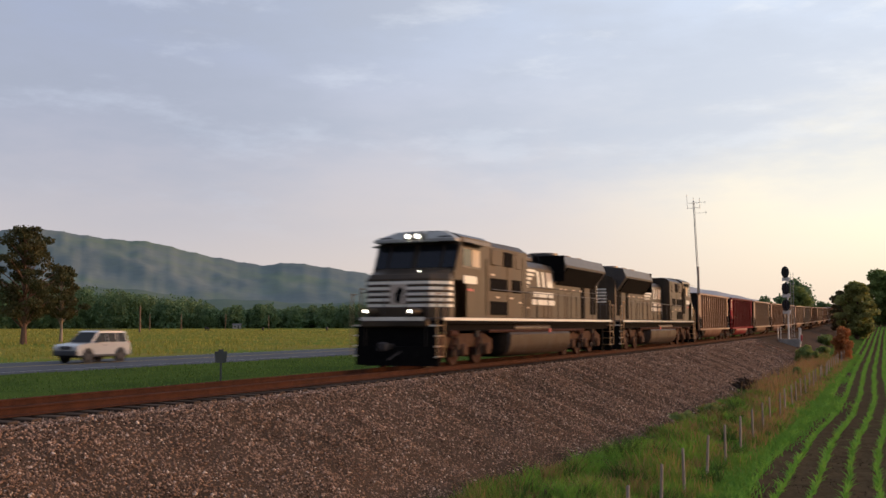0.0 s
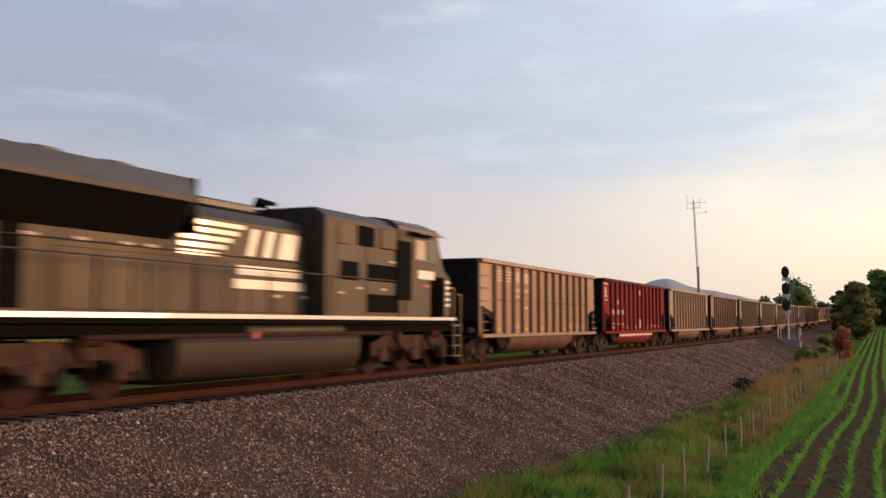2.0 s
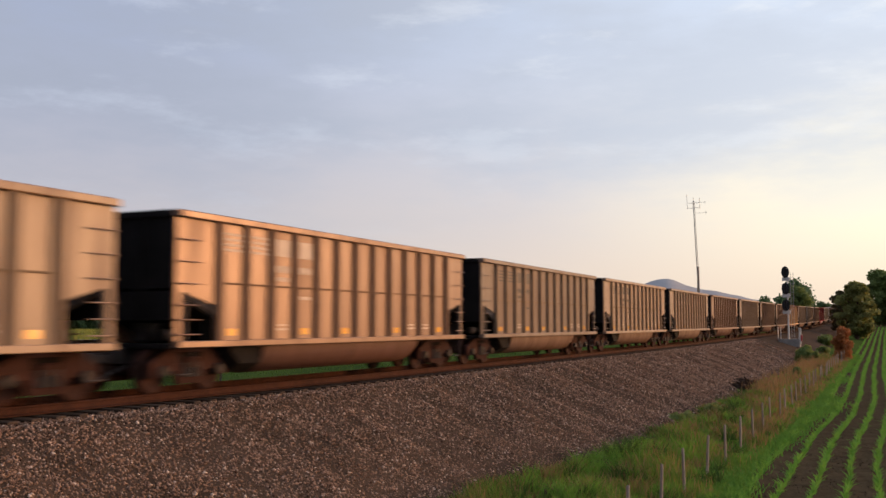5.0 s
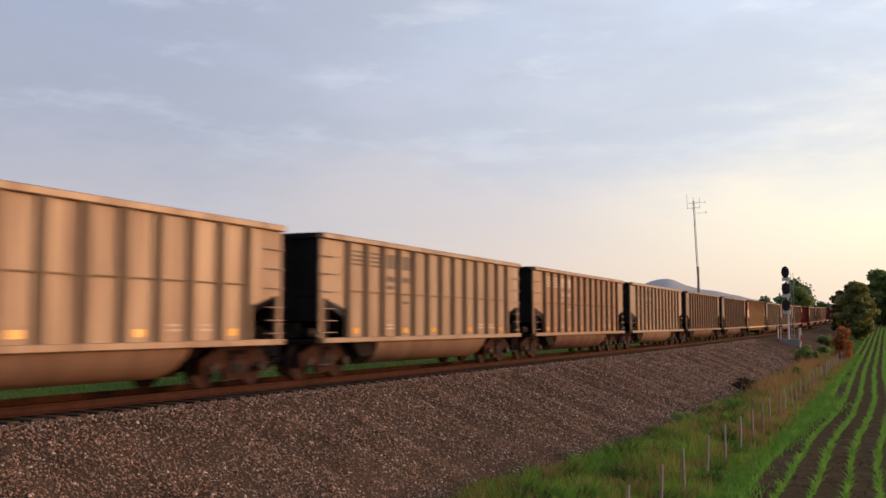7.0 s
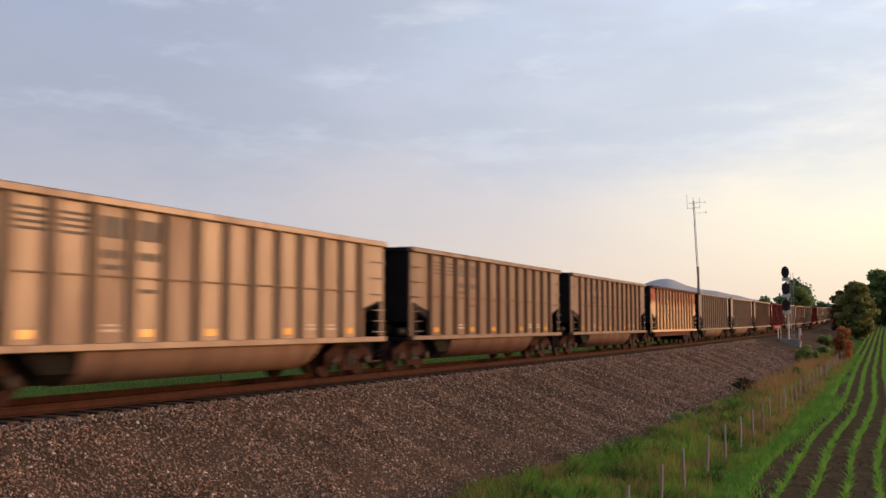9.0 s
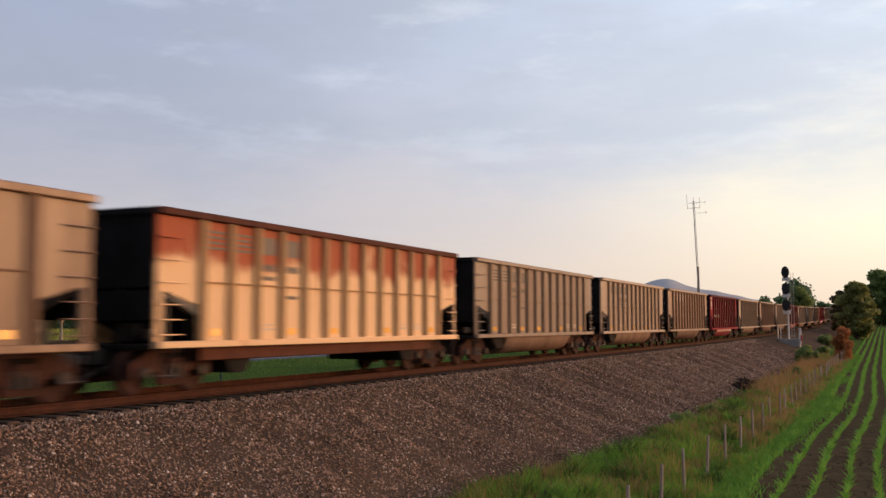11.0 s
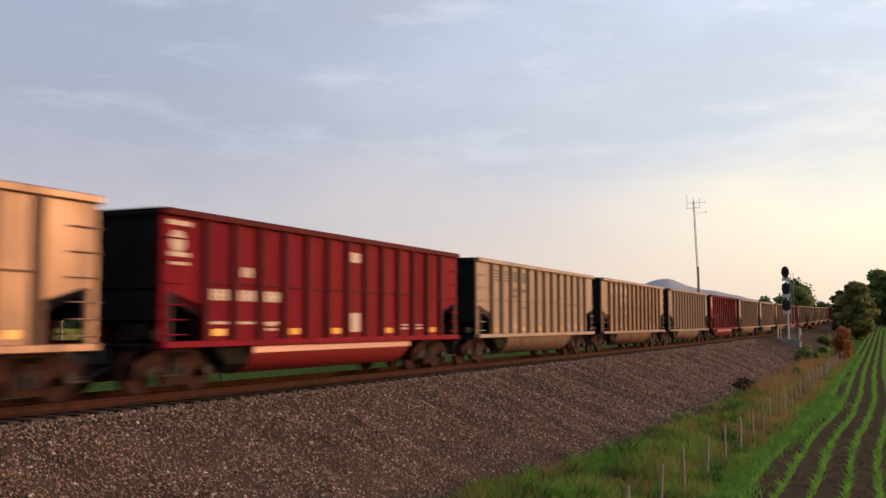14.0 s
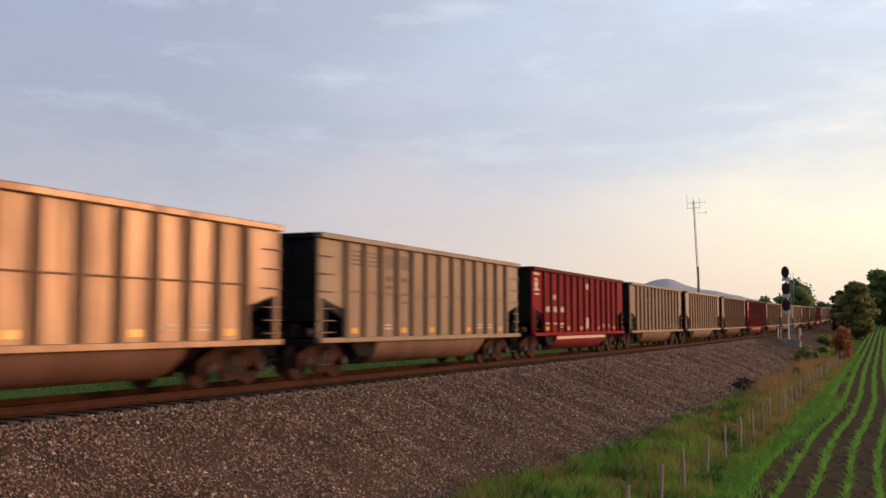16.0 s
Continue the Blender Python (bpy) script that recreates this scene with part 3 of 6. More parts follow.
        # the tub's front end, blackened as it lies in shade
        part("tub_end", MB().loft([[(x, y, z) for x, z in ((-1.38, 1.12), (-1.38, b + 0.2), (-1.0, b), (1.0, b), (1.38, b + 0.2), (1.38, 1.12))][::-1] for y, b in ((-5.2, 0.80), (-4.85, 0.5), (-4.05, 0.5))][::-1]), M_END, car, "sloping end of the tub, its shade painted black", smooth=False)
    else:
        for s in (-1, 1):
            part("centre_sill", MB().box((s * 1.35, 0, 0.98), (0.12, 11.4, 0.36), 0.02), M_RUSTBAR, car, "rust-brown lower side beam")
        for e in (-1, 1):
            part("hopper_end", MB().prism([(-0.7, 1.12), (-0.25, 0.5), (0.25, 0.5), (0.7, 1.12)], -1.3, 1.3), M_END, car, at=pose(0, e * 4.2, 0), smooth=False)
    # lettering: bars and plain shapes, and reflectors along the sill
    for s in (-1, 1):
        def plate(name, y, z, w, h, material, sub=None):
            m = MB()
            if name == "lettering" and h > 0.09:
                for g in range(3):
                    m.box((s * (SIDE + 0.036), s * y + (g - 1) * w * 0.35, z), (0.006, w * 0.26, h)).box((s * (SIDE + 0.036), s * y + (g - 1) * w * 0.35, z), (0.005, w * 0.33, h * 0.2))
            elif name == "emblem" and not logo:
                m.lathe((s * (SIDE + 0.033), s * y, z), "x", [(0, w * 0.22), (0, w * 0.5), (0.006, w * 0.5), (0.006, w * 0.22)], 18)
            else:
                m.box((s * (SIDE + 0.036), s * y, z), (0.006, w, h))
            part(name, m, material, car, smooth=False)
        span = 11.72 / 12
        mid = [-5.86 + (i + 0.5) * span for i in range(12)]
        if logo:
            for i in (0, 1):
                for j in range(4):
                    plate("stripe", mid[i], 3.18 + j * 0.115, 0.66, 0.055, decal)
            for i in (2, 3):
                plate("emblem", mid[i], 3.36, 0.55, 0.40, decal)
            for i in (2, 3):
                plate("lettering", mid[i], 2.86, 0.52, 0.16, decal)
            plate("lettering", mid[2], 2.62, 0.5, 0.10, decal)
            plate("lettering", mid[3], 2.2, 0.45, 0.08, decal)
        else:
            plate("emblem", -6.75, 3.25, 0.45, 0.42, M_DECAL_WHITE)
            plate("stripe", -6.7, 2.98, 0.62, 0.09, M_DECAL_WHITE)
            plate("stripe", -6.7, 3.62, 0.7, 0.10, M_DECAL_WHITE)
            plate("stripe", -6.7, 2.80, 0.55, 0.07, M_DECAL_WHITE)
            for i in (0, 1, 2):
                plate("lettering", mid[i], 2.20, 0.6, 0.24, M_DECAL_WHITE)
                plate("lettering", mid[i], 1.6, 0.55, 0.06, M_DECAL_WHITE)
            plate("lettering", mid[1], 2.72, 0.4, 0.22, M_DECAL_WHITE)
            plate("placard", mid[6], 3.35, 0.5, 0.26, M_DECAL_WHITE)
            plate("placard", mid[6], 1.62, 0.5, 0.5, M_DECAL_WHITE)
        for i in (0, 3, 5, 8, 11):
            plate("reflector", mid[i], 1.40, 0.30 if logo else 0.42, 0.15, M_REFLECT)
        for i in (2, 9, 10):
            plate("lettering", mid[i], 1.45, 0.42, 0.05, M_DECAL_WHITE)
            plate("lettering", mid[i], 1.55, 0.36, 0.04, M_DECAL_WHITE)
        if graffiti:
            for i in range(3, 9):
                h = 0.75 + 0.2 * rng.random()
                z = 1.7
                y = mid[i]
                m = MB()
                kind = i % 3
                if kind == 0:
                    m.lathe((s * (SIDE + 0.036), s * y, z), "x", [(0, 0.16), (0, 0.32), (0.006, 0.32), (0.006, 0.16)], 16)
                elif kind == 1:
                    for d in (-0.22, 0.05, 0.26):
                        m.box((s * (SIDE + 0.036), s * (y + d), z + 0.05), (0.006, 0.10, h))
                else:
                    for d in (-0.3, 0.0, 0.3):
                        m.box((s * (SIDE + 0.036), s * y, z + d), (0.006, 0.6, 0.10))
                    m.box((s * (SIDE + 0.036), s * (y - 0.25), z), (0.007, 0.10, h))
                part("graffiti", m, M_GRAFFITI, car, "red sprayed graffiti")
    return car


def build_cars():
    """The kinds of cars, then the string of them. Returns (car, distance of its middle behind the leading coupler)."""
    kinds = {
        "tan": coal_car(M_TAN, M_TUB, M_RIB_TAN, M_DECAL_DARK, seed=1, label="dusty tan ribbed coal car with dark faded lettering"),
        "grey": coal_car(M_GREY, M_TUB, M_RIB_TAN, M_DECAL_DARK, seed=2, label="weathered grey-tan ribbed coal car with dark stripes"),
        "alu": coal_car(M_ALU, M_BROWNTUB, M_RIB_BROWN, M_DECAL_WHITE, seed=3, label="glossy orange-tan ribbed coal car with brown tub"),
        "brown": coal_car(M_BROWN, M_BROWNTUB, M_RIB_BROWN, M_DECAL_DARK, seed=4, label="dusty brown ribbed coal car on the track"),
        "red": coal_car(M_RED, M_REDTUB, M_RIB_RED, M_DECAL_WHITE, chord=M_RIB_RED, glossy=True, logo=False, seed=5, label="maroon ribbed coal car with white lettering panels"),
        "rusty": coal_car(M_RUSTY, M_BROWN, M_RIB_RUST, M_DECAL_DARK, chord=M_RUSTBAR, tub=False, seed=6, label="rust-streaked pale hopper car with open underside"),
        "tagged": coal_car(M_TAN, M_TUB, M_RIB_TAN, M_DECAL_DARK, graffiti=True, seed=7, label="tan ribbed coal car with red graffiti on its side"),
    }
    order = ["alu", "red", "tagged", "alu", "grey", "tan", "tan", "alu", "tan", "brown", "brown", "rusty", "grey", "tan", "alu", "red", "tan", "alu",
             "grey", "red", "grey", "tan", "brown", "red", "brown", "grey", "tan", "alu", "brown", "red", "tan", "grey", "brown", "tan", "alu", "grey", "brown"]
    used, cars = set(), []
    for i, kind in enumerate(order):
        back = 2 * LOCO + (i + 0.5) * CAR
        first = kinds[kind]
        if kind in used:
            car = copy_thing(first, pose(TRACK_X, HEAD + back, 0))
        else:
            car = first
            used.add(kind)
            car.matrix_basis = pose(TRACK_X, HEAD + back, 0)
        cars.append((car, back))
    return cars


# ---- locomotives: a runs back from the leading coupler, y = a - LOCO / 2
M_BLACK = mat("dusty_black_paint", (0.050, 0.037, 0.026), (0.032, 0.024, 0.017), rough=0.42, scale=0.7, fine=20, bump=0.04, dirt=(0.12, 0.082, 0.052), dirt_amount=0.5, stretch=(1, 1.5, 0.5), spec=0.19)
M_ROOF = mat("sooty_roof_paint", (0.085, 0.076, 0.070), (0.055, 0.050, 0.047), rough=0.42, spec=0.4, scale=1.5, bump=0.1)
# Paler than the roof: the sky's light on its sloping front is in the colour.
M_BROW = mat("skylit_grey_roof", (0.34, 0.33, 0.30), (0.24, 0.23, 0.21), rough=0.4, spec=0.4, scale=2, bump=0.05)
# Near black for grilles and dark fittings, and for painted-in shade.
M_NEARBLACK = mat("grille_and_shade_black", (0.005, 0.0048, 0.005), (0.009, 0.008, 0.008), rough=0.9, spec=0.06, scale=8, bump=0.3)
M_WHITE = mat("white_stripe_paint", (0.88, 0.82, 0.72), (0.80, 0.72, 0.60), rough=0.28, scale=2, fine=25, bump=0.02, coat=1.0)
M_TANK = mat("fuel_tank_paint", (0.045, 0.029, 0.021), (0.030, 0.020, 0.015), rough=0.5, spec=0.25, scale=1.2, bump=0.15, dirt=(0.065, 0.036, 0.024), dirt_amount=0.5)
M_GLASS = mat("cab_glass", (0.012, 0.014, 0.018), rough=0.08, bump=0.0, spec=0.45)
M_GOLDPANE = mat("gold_lit_pane", (0.62, 0.52, 0.40), (0.5, 0.42, 0.32), rough=0.5, scale=4, bump=0.05)
M_LOCOTRUCK = mat("dusty_truck_casting", (0.11, 0.060, 0.040), (0.06, 0.034, 0.023), rough=0.8, spec=0.06, scale=3, fine=25, bump=0.4)
M_LAMP = mat("lit_headlight", (1.0, 0.93, 0.78), (1.0, 0.93, 0.78), rough=0.3, bump=0.0, emit=6.0)
M_YELLOWISH = mat("handrail_paint", (0.45, 0.27, 0.12), (0.30, 0.18, 0.09), rough=0.5, scale=6, bump=0.0)
M_RAILING = mat("handrail_dark", (0.05, 0.04, 0.035), rough=0.5, scale=6, bump=0.0)


def loco_truck(parent, y):
    b = MB().box((0, 0, 0.72), (2.0, 3.6, 0.2), 0.03)
    t = part("truck", b, M_LOCOTRUCK, parent, at=pose(0, y, RAIL_Z))
    out = [(-2.65, 0.52), (-2.65, 0.88), (-1.9, 1.10), (1.9, 1.10), (2.65, 0.88), (2.65, 0.52), (2.0, 0.50), (1.7, 0.76), (0.55, 0.72), (0.35, 0.56), (-0.35, 0.56), (-0.55, 0.72), (-1.7, 0.76), (-2.0, 0.50)]
    for s in (-1, 1):
        part("side_frame", MB().prism(out, s * 1.12 - 0.08, s * 1.12 + 0.08), M_LOCOTRUCK, t, smooth=False)
        for j in (-2.1, 0.0, 2.1):
            part("journal_box", MB().box((s * 1.16, j, 0.54), (0.28, 0.46, 0.42), 0.06), M_LOCOTRUCK, t)
            part("brake_rigging", MB().tube((s * 1.22, j - 0.55, 0.95), (s * 1.22, j - 0.62, 0.35), 0.04, n=6).box((s * 1.05, j - 0.62, 0.48), (0.12, 0.10, 0.34), 0.02), M_COUPLER, t)
        for j in (-1.05, 1.05):
            part("spring", MB().tube((s * 1.2, j, 0.98), (s * 1.2, j, 1.25), 0.14, n=12), M_COUPLER, t)
            part("damper", MB().tube((s * 1.28, j - 0.2, 0.6), (s * 1.28, j + 0.35, 1.15), 0.05, n=8), M_TRUCK, t)
        part("brake_cylinder", MB().tube((s * 1.3, -1.5, 1.12), (s * 1.3, -0.9, 1.12), 0.12, n=12), M_TRUCK, t)
    for j in (-2.1, 0.0, 2.1):
        wheelset(t, j, 0.53)
    return t


def locomotive(label):
    L = LOCO / 2
    Y = lambda a: a - L
    lo = new("locomotive")
    tagged(lo, label, "locomotive", "locomotives of the train")
    W = 1.56
    # frame, sill stripe, platforms; below the stripe near black for the shade there
    part("underframe", MB().box((0, 0.0, 1.52), (2.7, 21.0, 0.36), 0.03), M_NEARBLACK, lo)
    part("walkway", MB().box((0, 0.0, 1.75), (2 * W - 0.02, 20.9, 0.08), 0.015), M_ROOF, lo)
    for s in (-1, 1):
        part("sill_stripe", MB().box((s * (W + 0.004), 0.0, 1.74), (0.02, 20.6, 0.10), 0.006), M_WHITE, lo)
        part("side_sill", MB().box((s * 1.47, 0.0, 1.64), (0.10, 20.4, 0.12), 0.01), M_NEARBLACK, lo)
        part("air_pipe", MB().tube((s * 1.4, Y(5.5), 1.32), (s * 1.4, Y(17.5), 1.32), 0.06, n=8), M_TRUCK, lo)
        part("air_tank", MB().lathe((0, 0, 0), "x", [(-2.2, 0.02), (-2.15, 0.14), (-2.0, 0.17), (2.0, 0.17), (2.15, 0.14), (2.2, 0.02)], 16), M_TANK, lo, at=pose(s * 1.28, Y(10.4), 1.42, 0, 0, 90))
    # nose with its chamfered corners
    nose = [(-1.12, Y(1.15)), (1.12, Y(1.15)), (1.54, Y(1.75)), (1.54, Y(3.2)), (-1.54, Y(3.2)), (-1.54, Y(1.75))]
    m = MB().loft([[(x, y, 1.79) for x, y in nose], [(x, y, 3.05) for x, y in nose], [(x * 0.97, y + 0.12, 3.20) for x, y in nose], [(x * 0.9, Y(2.15) if y < Y(1.5) else max(y, Y(2.3)), 3.44) for x, y in nose]])
    part("nose", m, M_BLACK, lo, smooth=False)
    for i in range(5):
        z = 2.13 + i * 0.185
        part("nose_stripe", MB().prism([(-1.13, Y(1.142)), (1.13, Y(1.142)), (1.552, Y(1.745)), (1.552, Y(2.05)), (1.545, Y(2.05)), (1.545, Y(1.75)), (1.12, Y(1.15)), (-1.12, Y(1.15)), (-1.545, Y(1.75)), (-1.545, Y(2.05)), (-1.552, Y(2.05)), (-1.552, Y(1.745))], z, z + 0.10, axis=2), M_WHITE, lo, smooth=False)
    part("nose_emblem", MB().box((0, Y(1.13), 2.54), (0.62, 0.02, 0.66), 0.005), M_DECAL_WHITE, lo, "pale emblem plate on the nose")
    part("nose_emblem_figure", MB().loft([[(x, Y(1.118), z) for x, z in ((-0.10, 2.26), (0.06, 2.26), (0.12, 2.52), (0.2, 2.67), (0.05, 2.80), (-0.12, 2.57))], [(x, Y(1.112), z) for x, z in ((-0.10, 2.26), (0.06, 2.26), (0.12, 2.52), (0.2, 2.67), (0.05, 2.80), (-0.12, 2.57))]]), M_NEARBLACK, lo, "black plain emblem shape")
    # cab
    cab = [(Y(2.15), 1.79), (Y(5.3), 1.79), (Y(5.3), 4.52), (Y(2.75), 4.52), (Y(2.25), 3.36), (Y(2.15), 3.3)]
    part("cab", MB().prism(cab, -1.54, 1.54), M_BLACK, lo, smooth=False)
    roof = [(-1.56, 4.36), (1.56, 4.36), (1.54, 4.47), (1.22, 4.66), (0.6, 4.76), (-0.6, 4.76), (-1.22, 4.66), (-1.54, 4.47)]
    part("cab_roof", MB().prism([(x, z) for x, z in roof], Y(2.9), Y(5.4), axis=1), M_ROOF, lo)
    for s in (-1, 1):
        part("windshield", MB().loft([[(s * x, Y(a), z) for x, a, z in ((0.10, 2.28, 3.46), (0.95, 2.28, 3.46), (0.95, 2.62, 4.25), (0.10, 2.62, 4.25))], [(s * x, Y(a) - 0.03, z) for x, a, z in ((0.10, 2.28, 3.46), (0.95, 2.28, 3.46), (0.95, 2.62, 4.25), (0.10, 2.62, 4.25))]]), M_GLASS, lo)
        part("corner_window", MB().loft([[(s * x, Y(a), z) for x, a, z in ((1.05, 2.28, 3.46), (1.48, 2.28, 3.46), (1.48, 2.62, 4.25), (1.05, 2.62, 4.25))], [(s * x, Y(a) - 0.03, z) for x, a, z in ((1.05, 2.28, 3.46), (1.48, 2.28, 3.46), (1.48, 2.62, 4.25), (1.05, 2.62, 4.25))]]), M_GLASS, lo)
        wf = part("window_frame", MB().box((s * 1.545, Y(3.55), 3.83), (0.03, 1.65, 0.72), 0.01), M_ROOF, lo)
        part("side_window", MB().box((s * 1.565, Y(3.17), 3.83), (0.02, 0.68, 0.58), 0.005), M_GLASS, wf, "dark glass side window")
        # pale pane: the gold light on the cab window is painted in
        part("side_window", MB().box((s * 1.565, Y(3.95), 3.83), (0.02, 0.66, 0.58), 0.005), M_GOLDPANE, wf)
        part("sunshade", MB().prism([(s * 1.54, 4.36), (s * 1.95, 4.27), (s * 1.95, 4.25), (s * 1.54, 4.33)] if s < 0 else [(s * 1.54, 4.33), (s * 1.95, 4.25), (s * 1.95, 4.27), (s * 1.54, 4.36)], Y(2.9), Y(4.7), axis=1), M_ROOF, lo, smooth=False)
        part("cab_number", MB().box((s * 1.552, Y(3.5), 3.08), (0.012, 1.15, 0.27), 0.003), M_WHITE, lo, "pale number bar")
        part("cab_number", MB().box((s * 1.552, Y(3.5), 2.74), (0.012, 0.5, 0.08), 0.003), M_GRAFFITI, lo, "small red lettering bar")
        part("cab_door_line", MB().box((s * 1.55, Y(4.95), 2.9), (0.015, 0.05, 2.0)), M_NEARBLACK, lo)
        part("number_board", MB().box((s * 1.12, Y(2.36), 4.42), (0.5, 0.06, 0.2), 0.02), M_NEARBLACK, lo)
    brow = [[(-1.52, Y(2.24), 4.34), (1.52, Y(2.24), 4.34), (1.52, Y(3.0), 4.34), (-1.52, Y(3.0), 4.34)],
            [(-1.50, Y(2.26), 4.44), (1.50, Y(2.26), 4.44), (1.54, Y(3.0), 4.46), (-1.54, Y(3.0), 4.46)],
            [(-0.85, Y(2.72), 4.73), (0.85, Y(2.72), 4.73), (0.95, Y(3.0), 4.75), (-0.95, Y(3.0), 4.75)]]
    part("roof_brow", MB().loft(brow), M_BROW, lo, "sloping front of the cab roof, sky light painted pale grey", smooth=False)
    part("headlight_housing", MB().box((0, Y(2.4), 4.54), (0.75, 0.4, 0.26), 0.05), M_BROW, lo)
    for x in (-0.18, 0.18):
        part("headlight", MB().tube((x, Y(2.19), 4.52), (x, Y(2.14), 4.52), 0.07, n=14), M_LAMP, lo, "lit round headlight")
    for x in (-0.8, 0.8):
        part("ditch_light", MB().tube((x, Y(0.40), 1.98), (x, Y(0.34), 1.98), 0.05, n=14), M_LAMP, lo, "lit round ditch light")
        part("ditch_light_housing", MB().tube((x, Y(1.12), 1.98), (x, Y(0.40), 1.98), 0.11, n=14), M_BLACK, lo)
    part("step_light", MB().box((0.75, Y(1.12), 3.28), (0.06, 0.06, 0.035), 0.01), M_LAMP, lo)
    # the open doorway's shade as a flat near-black plate
    part("cab_doorway", MB().box((-1.545, Y(5.0), 3.15), (0.03, 0.95, 1.75), 0.01), M_NEARBLACK, lo, "flat dark plate for the shaded cab doorway")
    # cabinets behind the cab
    part("equipment_cabinet", MB().prism([(-1.5, 1.79), (1.5, 1.79), (1.5, 4.36), (1.15, 4.60), (-1.15, 4.60), (-1.5, 4.36)], Y(5.3), Y(9.4), axis=1), M_BLACK, lo, smooth=False)
    for s in (-1, 1):
        for a, z, w, h in ((6.15, 3.0, 2.0, 0.47), (6.15, 2.15, 2.0, 0.5), (8.15, 3.0, 0.95, 0.5), (7.25, 3.98, 0.95, 0.55)):
            g = part("grille", MB().box((s * 1.502, Y(a), z), (0.04, w, h), 0.01), M_NEARBLACK, lo)
            for q in range(4):
                part("louvre", MB().box((s * 1.525, Y(a), z - h / 2 + (q + 0.5) * h / 4), (0.02, w - 0.08, 0.03)), M_NEARBLACK, g, smooth=False)
        for a, z, w in ((5.7, 3.36, 0.32), (7.6, 2.55, 0.3), (6.2, 2.55, 0.28), (8.6, 2.4, 0.25)):
            part("data_plate", MB().box((s * 1.506, Y(a), z), (0.012, w, 0.06)), M_DECAL_WHITE, lo, smooth=False)
        for a in (5.32, 7.2, 8.85):
            part("panel_joint", MB().box((s * 1.502, Y(a), 3.0), (0.012, 0.03, 2.3)), M_NEARBLACK, lo, smooth=False)
        part("fuel_shutoff", MB().box((s * 1.46, Y(12.3), 1.32), (0.05, 0.22, 0.16), 0.01), M_GRAFFITI, lo, "small red fuel shut-off plate")
        part("intake_box", MB().box((s * 1.44, Y(8.4), 3.98), (0.16, 0.75, 0.62), 0.03), M_BLACK, lo)
        part("cab_side_cabinet", MB().box((s * 1.48, Y(5.95), 4.0), (0.12, 0.95, 0.6), 0.03), M_BLACK, lo)
    # long hood
    part("long_hood", MB().prism([(-0.98, 1.79), (0.98, 1.79), (0.98, 3.92), (0.8, 4.15), (0.5, 4.23), (-0.5, 4.23), (-0.8, 4.15), (-0.98, 3.92)], Y(9.4), Y(21.4), axis=1), M_BLACK, lo)
    for s in (-1, 1):
        for i in range(9):
            part("hood_door", MB().box((s * 0.99, Y(9.5 + i * 0.98), 2.42), (0.03, 0.9, 1.15), 0.012), M_BLACK, lo)
        part("handrail_hood", MB().tube((s * 1.0, Y(9.0), 3.12), (s * 1.0, Y(21.3), 3.12), 0.02, n=6), M_RAILING, lo)
        # side emblem: bars and plain white shapes, bars always ahead as seen
        E = lambda a: a if s > 0 else 24.0 - a
        for i in range(5):
            part("emblem_bar", MB().box((s * 0.997, Y(E(10.7 - i * 0.12)), 3.80 - i * 0.17), (0.012, 2.3 - i * 0.24, 0.105), 0.003), M_WHITE, lo)
        for y0, w in ((12.2, 0.30), (12.85, 0.34), (13.7, 0.78)):
            part("emblem_shape", MB().prism([(Y(E(y0)) - w / 2 - 0.1, 3.80), (Y(E(y0)) - w / 2 + 0.12, 3.16), (Y(E(y0)) + w / 2 + 0.1, 3.16), (Y(E(y0)) + w / 2 - 0.12, 3.80)], s * 0.995 - 0.006, s * 0.995 + 0.006), M_WHITE, lo, smooth=False)
        part("lettering_bar", MB().box((s * 1.01, Y(E(12.9)), 2.82), (0.012, 2.6, 0.22), 0.003), M_WHITE, lo)
        part("lettering_bar", MB().box((s * 1.01, Y(E(12.9)), 2.50), (0.012, 3.0, 0.22), 0.003), M_WHITE, lo)
        for a in (9.6, 10.8, 15.3, 16.0, 17.2, 18.4):
            part("data_plate", MB().box((s * 1.01, Y(a), 2.25 + 0.9 * (a > 15)), (0.012, 0.3, 0.07)), M_DECAL_WHITE, lo, smooth=False)
        part("hood_doorway", MB().box((s * 1.0, Y(18.8), 2.6), (0.03, 0.55, 1.5), 0.01), M_NEARBLACK, lo)
        part("hood_end_grille", MB().box((s * 1.0, Y(20.6), 2.75), (0.03, 0.95, 1.4), 0.01), M_NEARBLACK, lo)
        # flared radiators
        q = [(0.96, 3.36), (1.50, 4.10), (1.52, 4.20), (1.34, 4.62), (0.2, 4.70), (0.2, 3.36)]
        m = MB().prism([(s * x, z) for x, z in (q if s > 0 else q[::-1])], Y(14.5), Y(21.1), axis=1)
        part("radiator_hood", m, M_ROOF, lo, smooth=False)
        g = [(0.98, 3.36), (1.51, 4.09), (1.56, 4.07), (1.02, 3.33)]
        part("radiator_grille", MB().prism([(s * x, z) for x, z in (g if s < 0 else g[::-1])], Y(14.7), Y(20.6), axis=1), M_NEARBLACK, lo, smooth=False)
        # near-black plate: the flare's front face lies in shade, painted in
        part("radiator_front", MB().box((s * 0.85, Y(14.45), 4.05), (1.2, 0.05, 1.15), 0.01), M_NEARBLACK, lo)
    part("exhaust_silencer", MB().box((0, Y(12.0), 4.38), (0.8, 2.2, 0.22), 0.05), M_ROOF, lo)
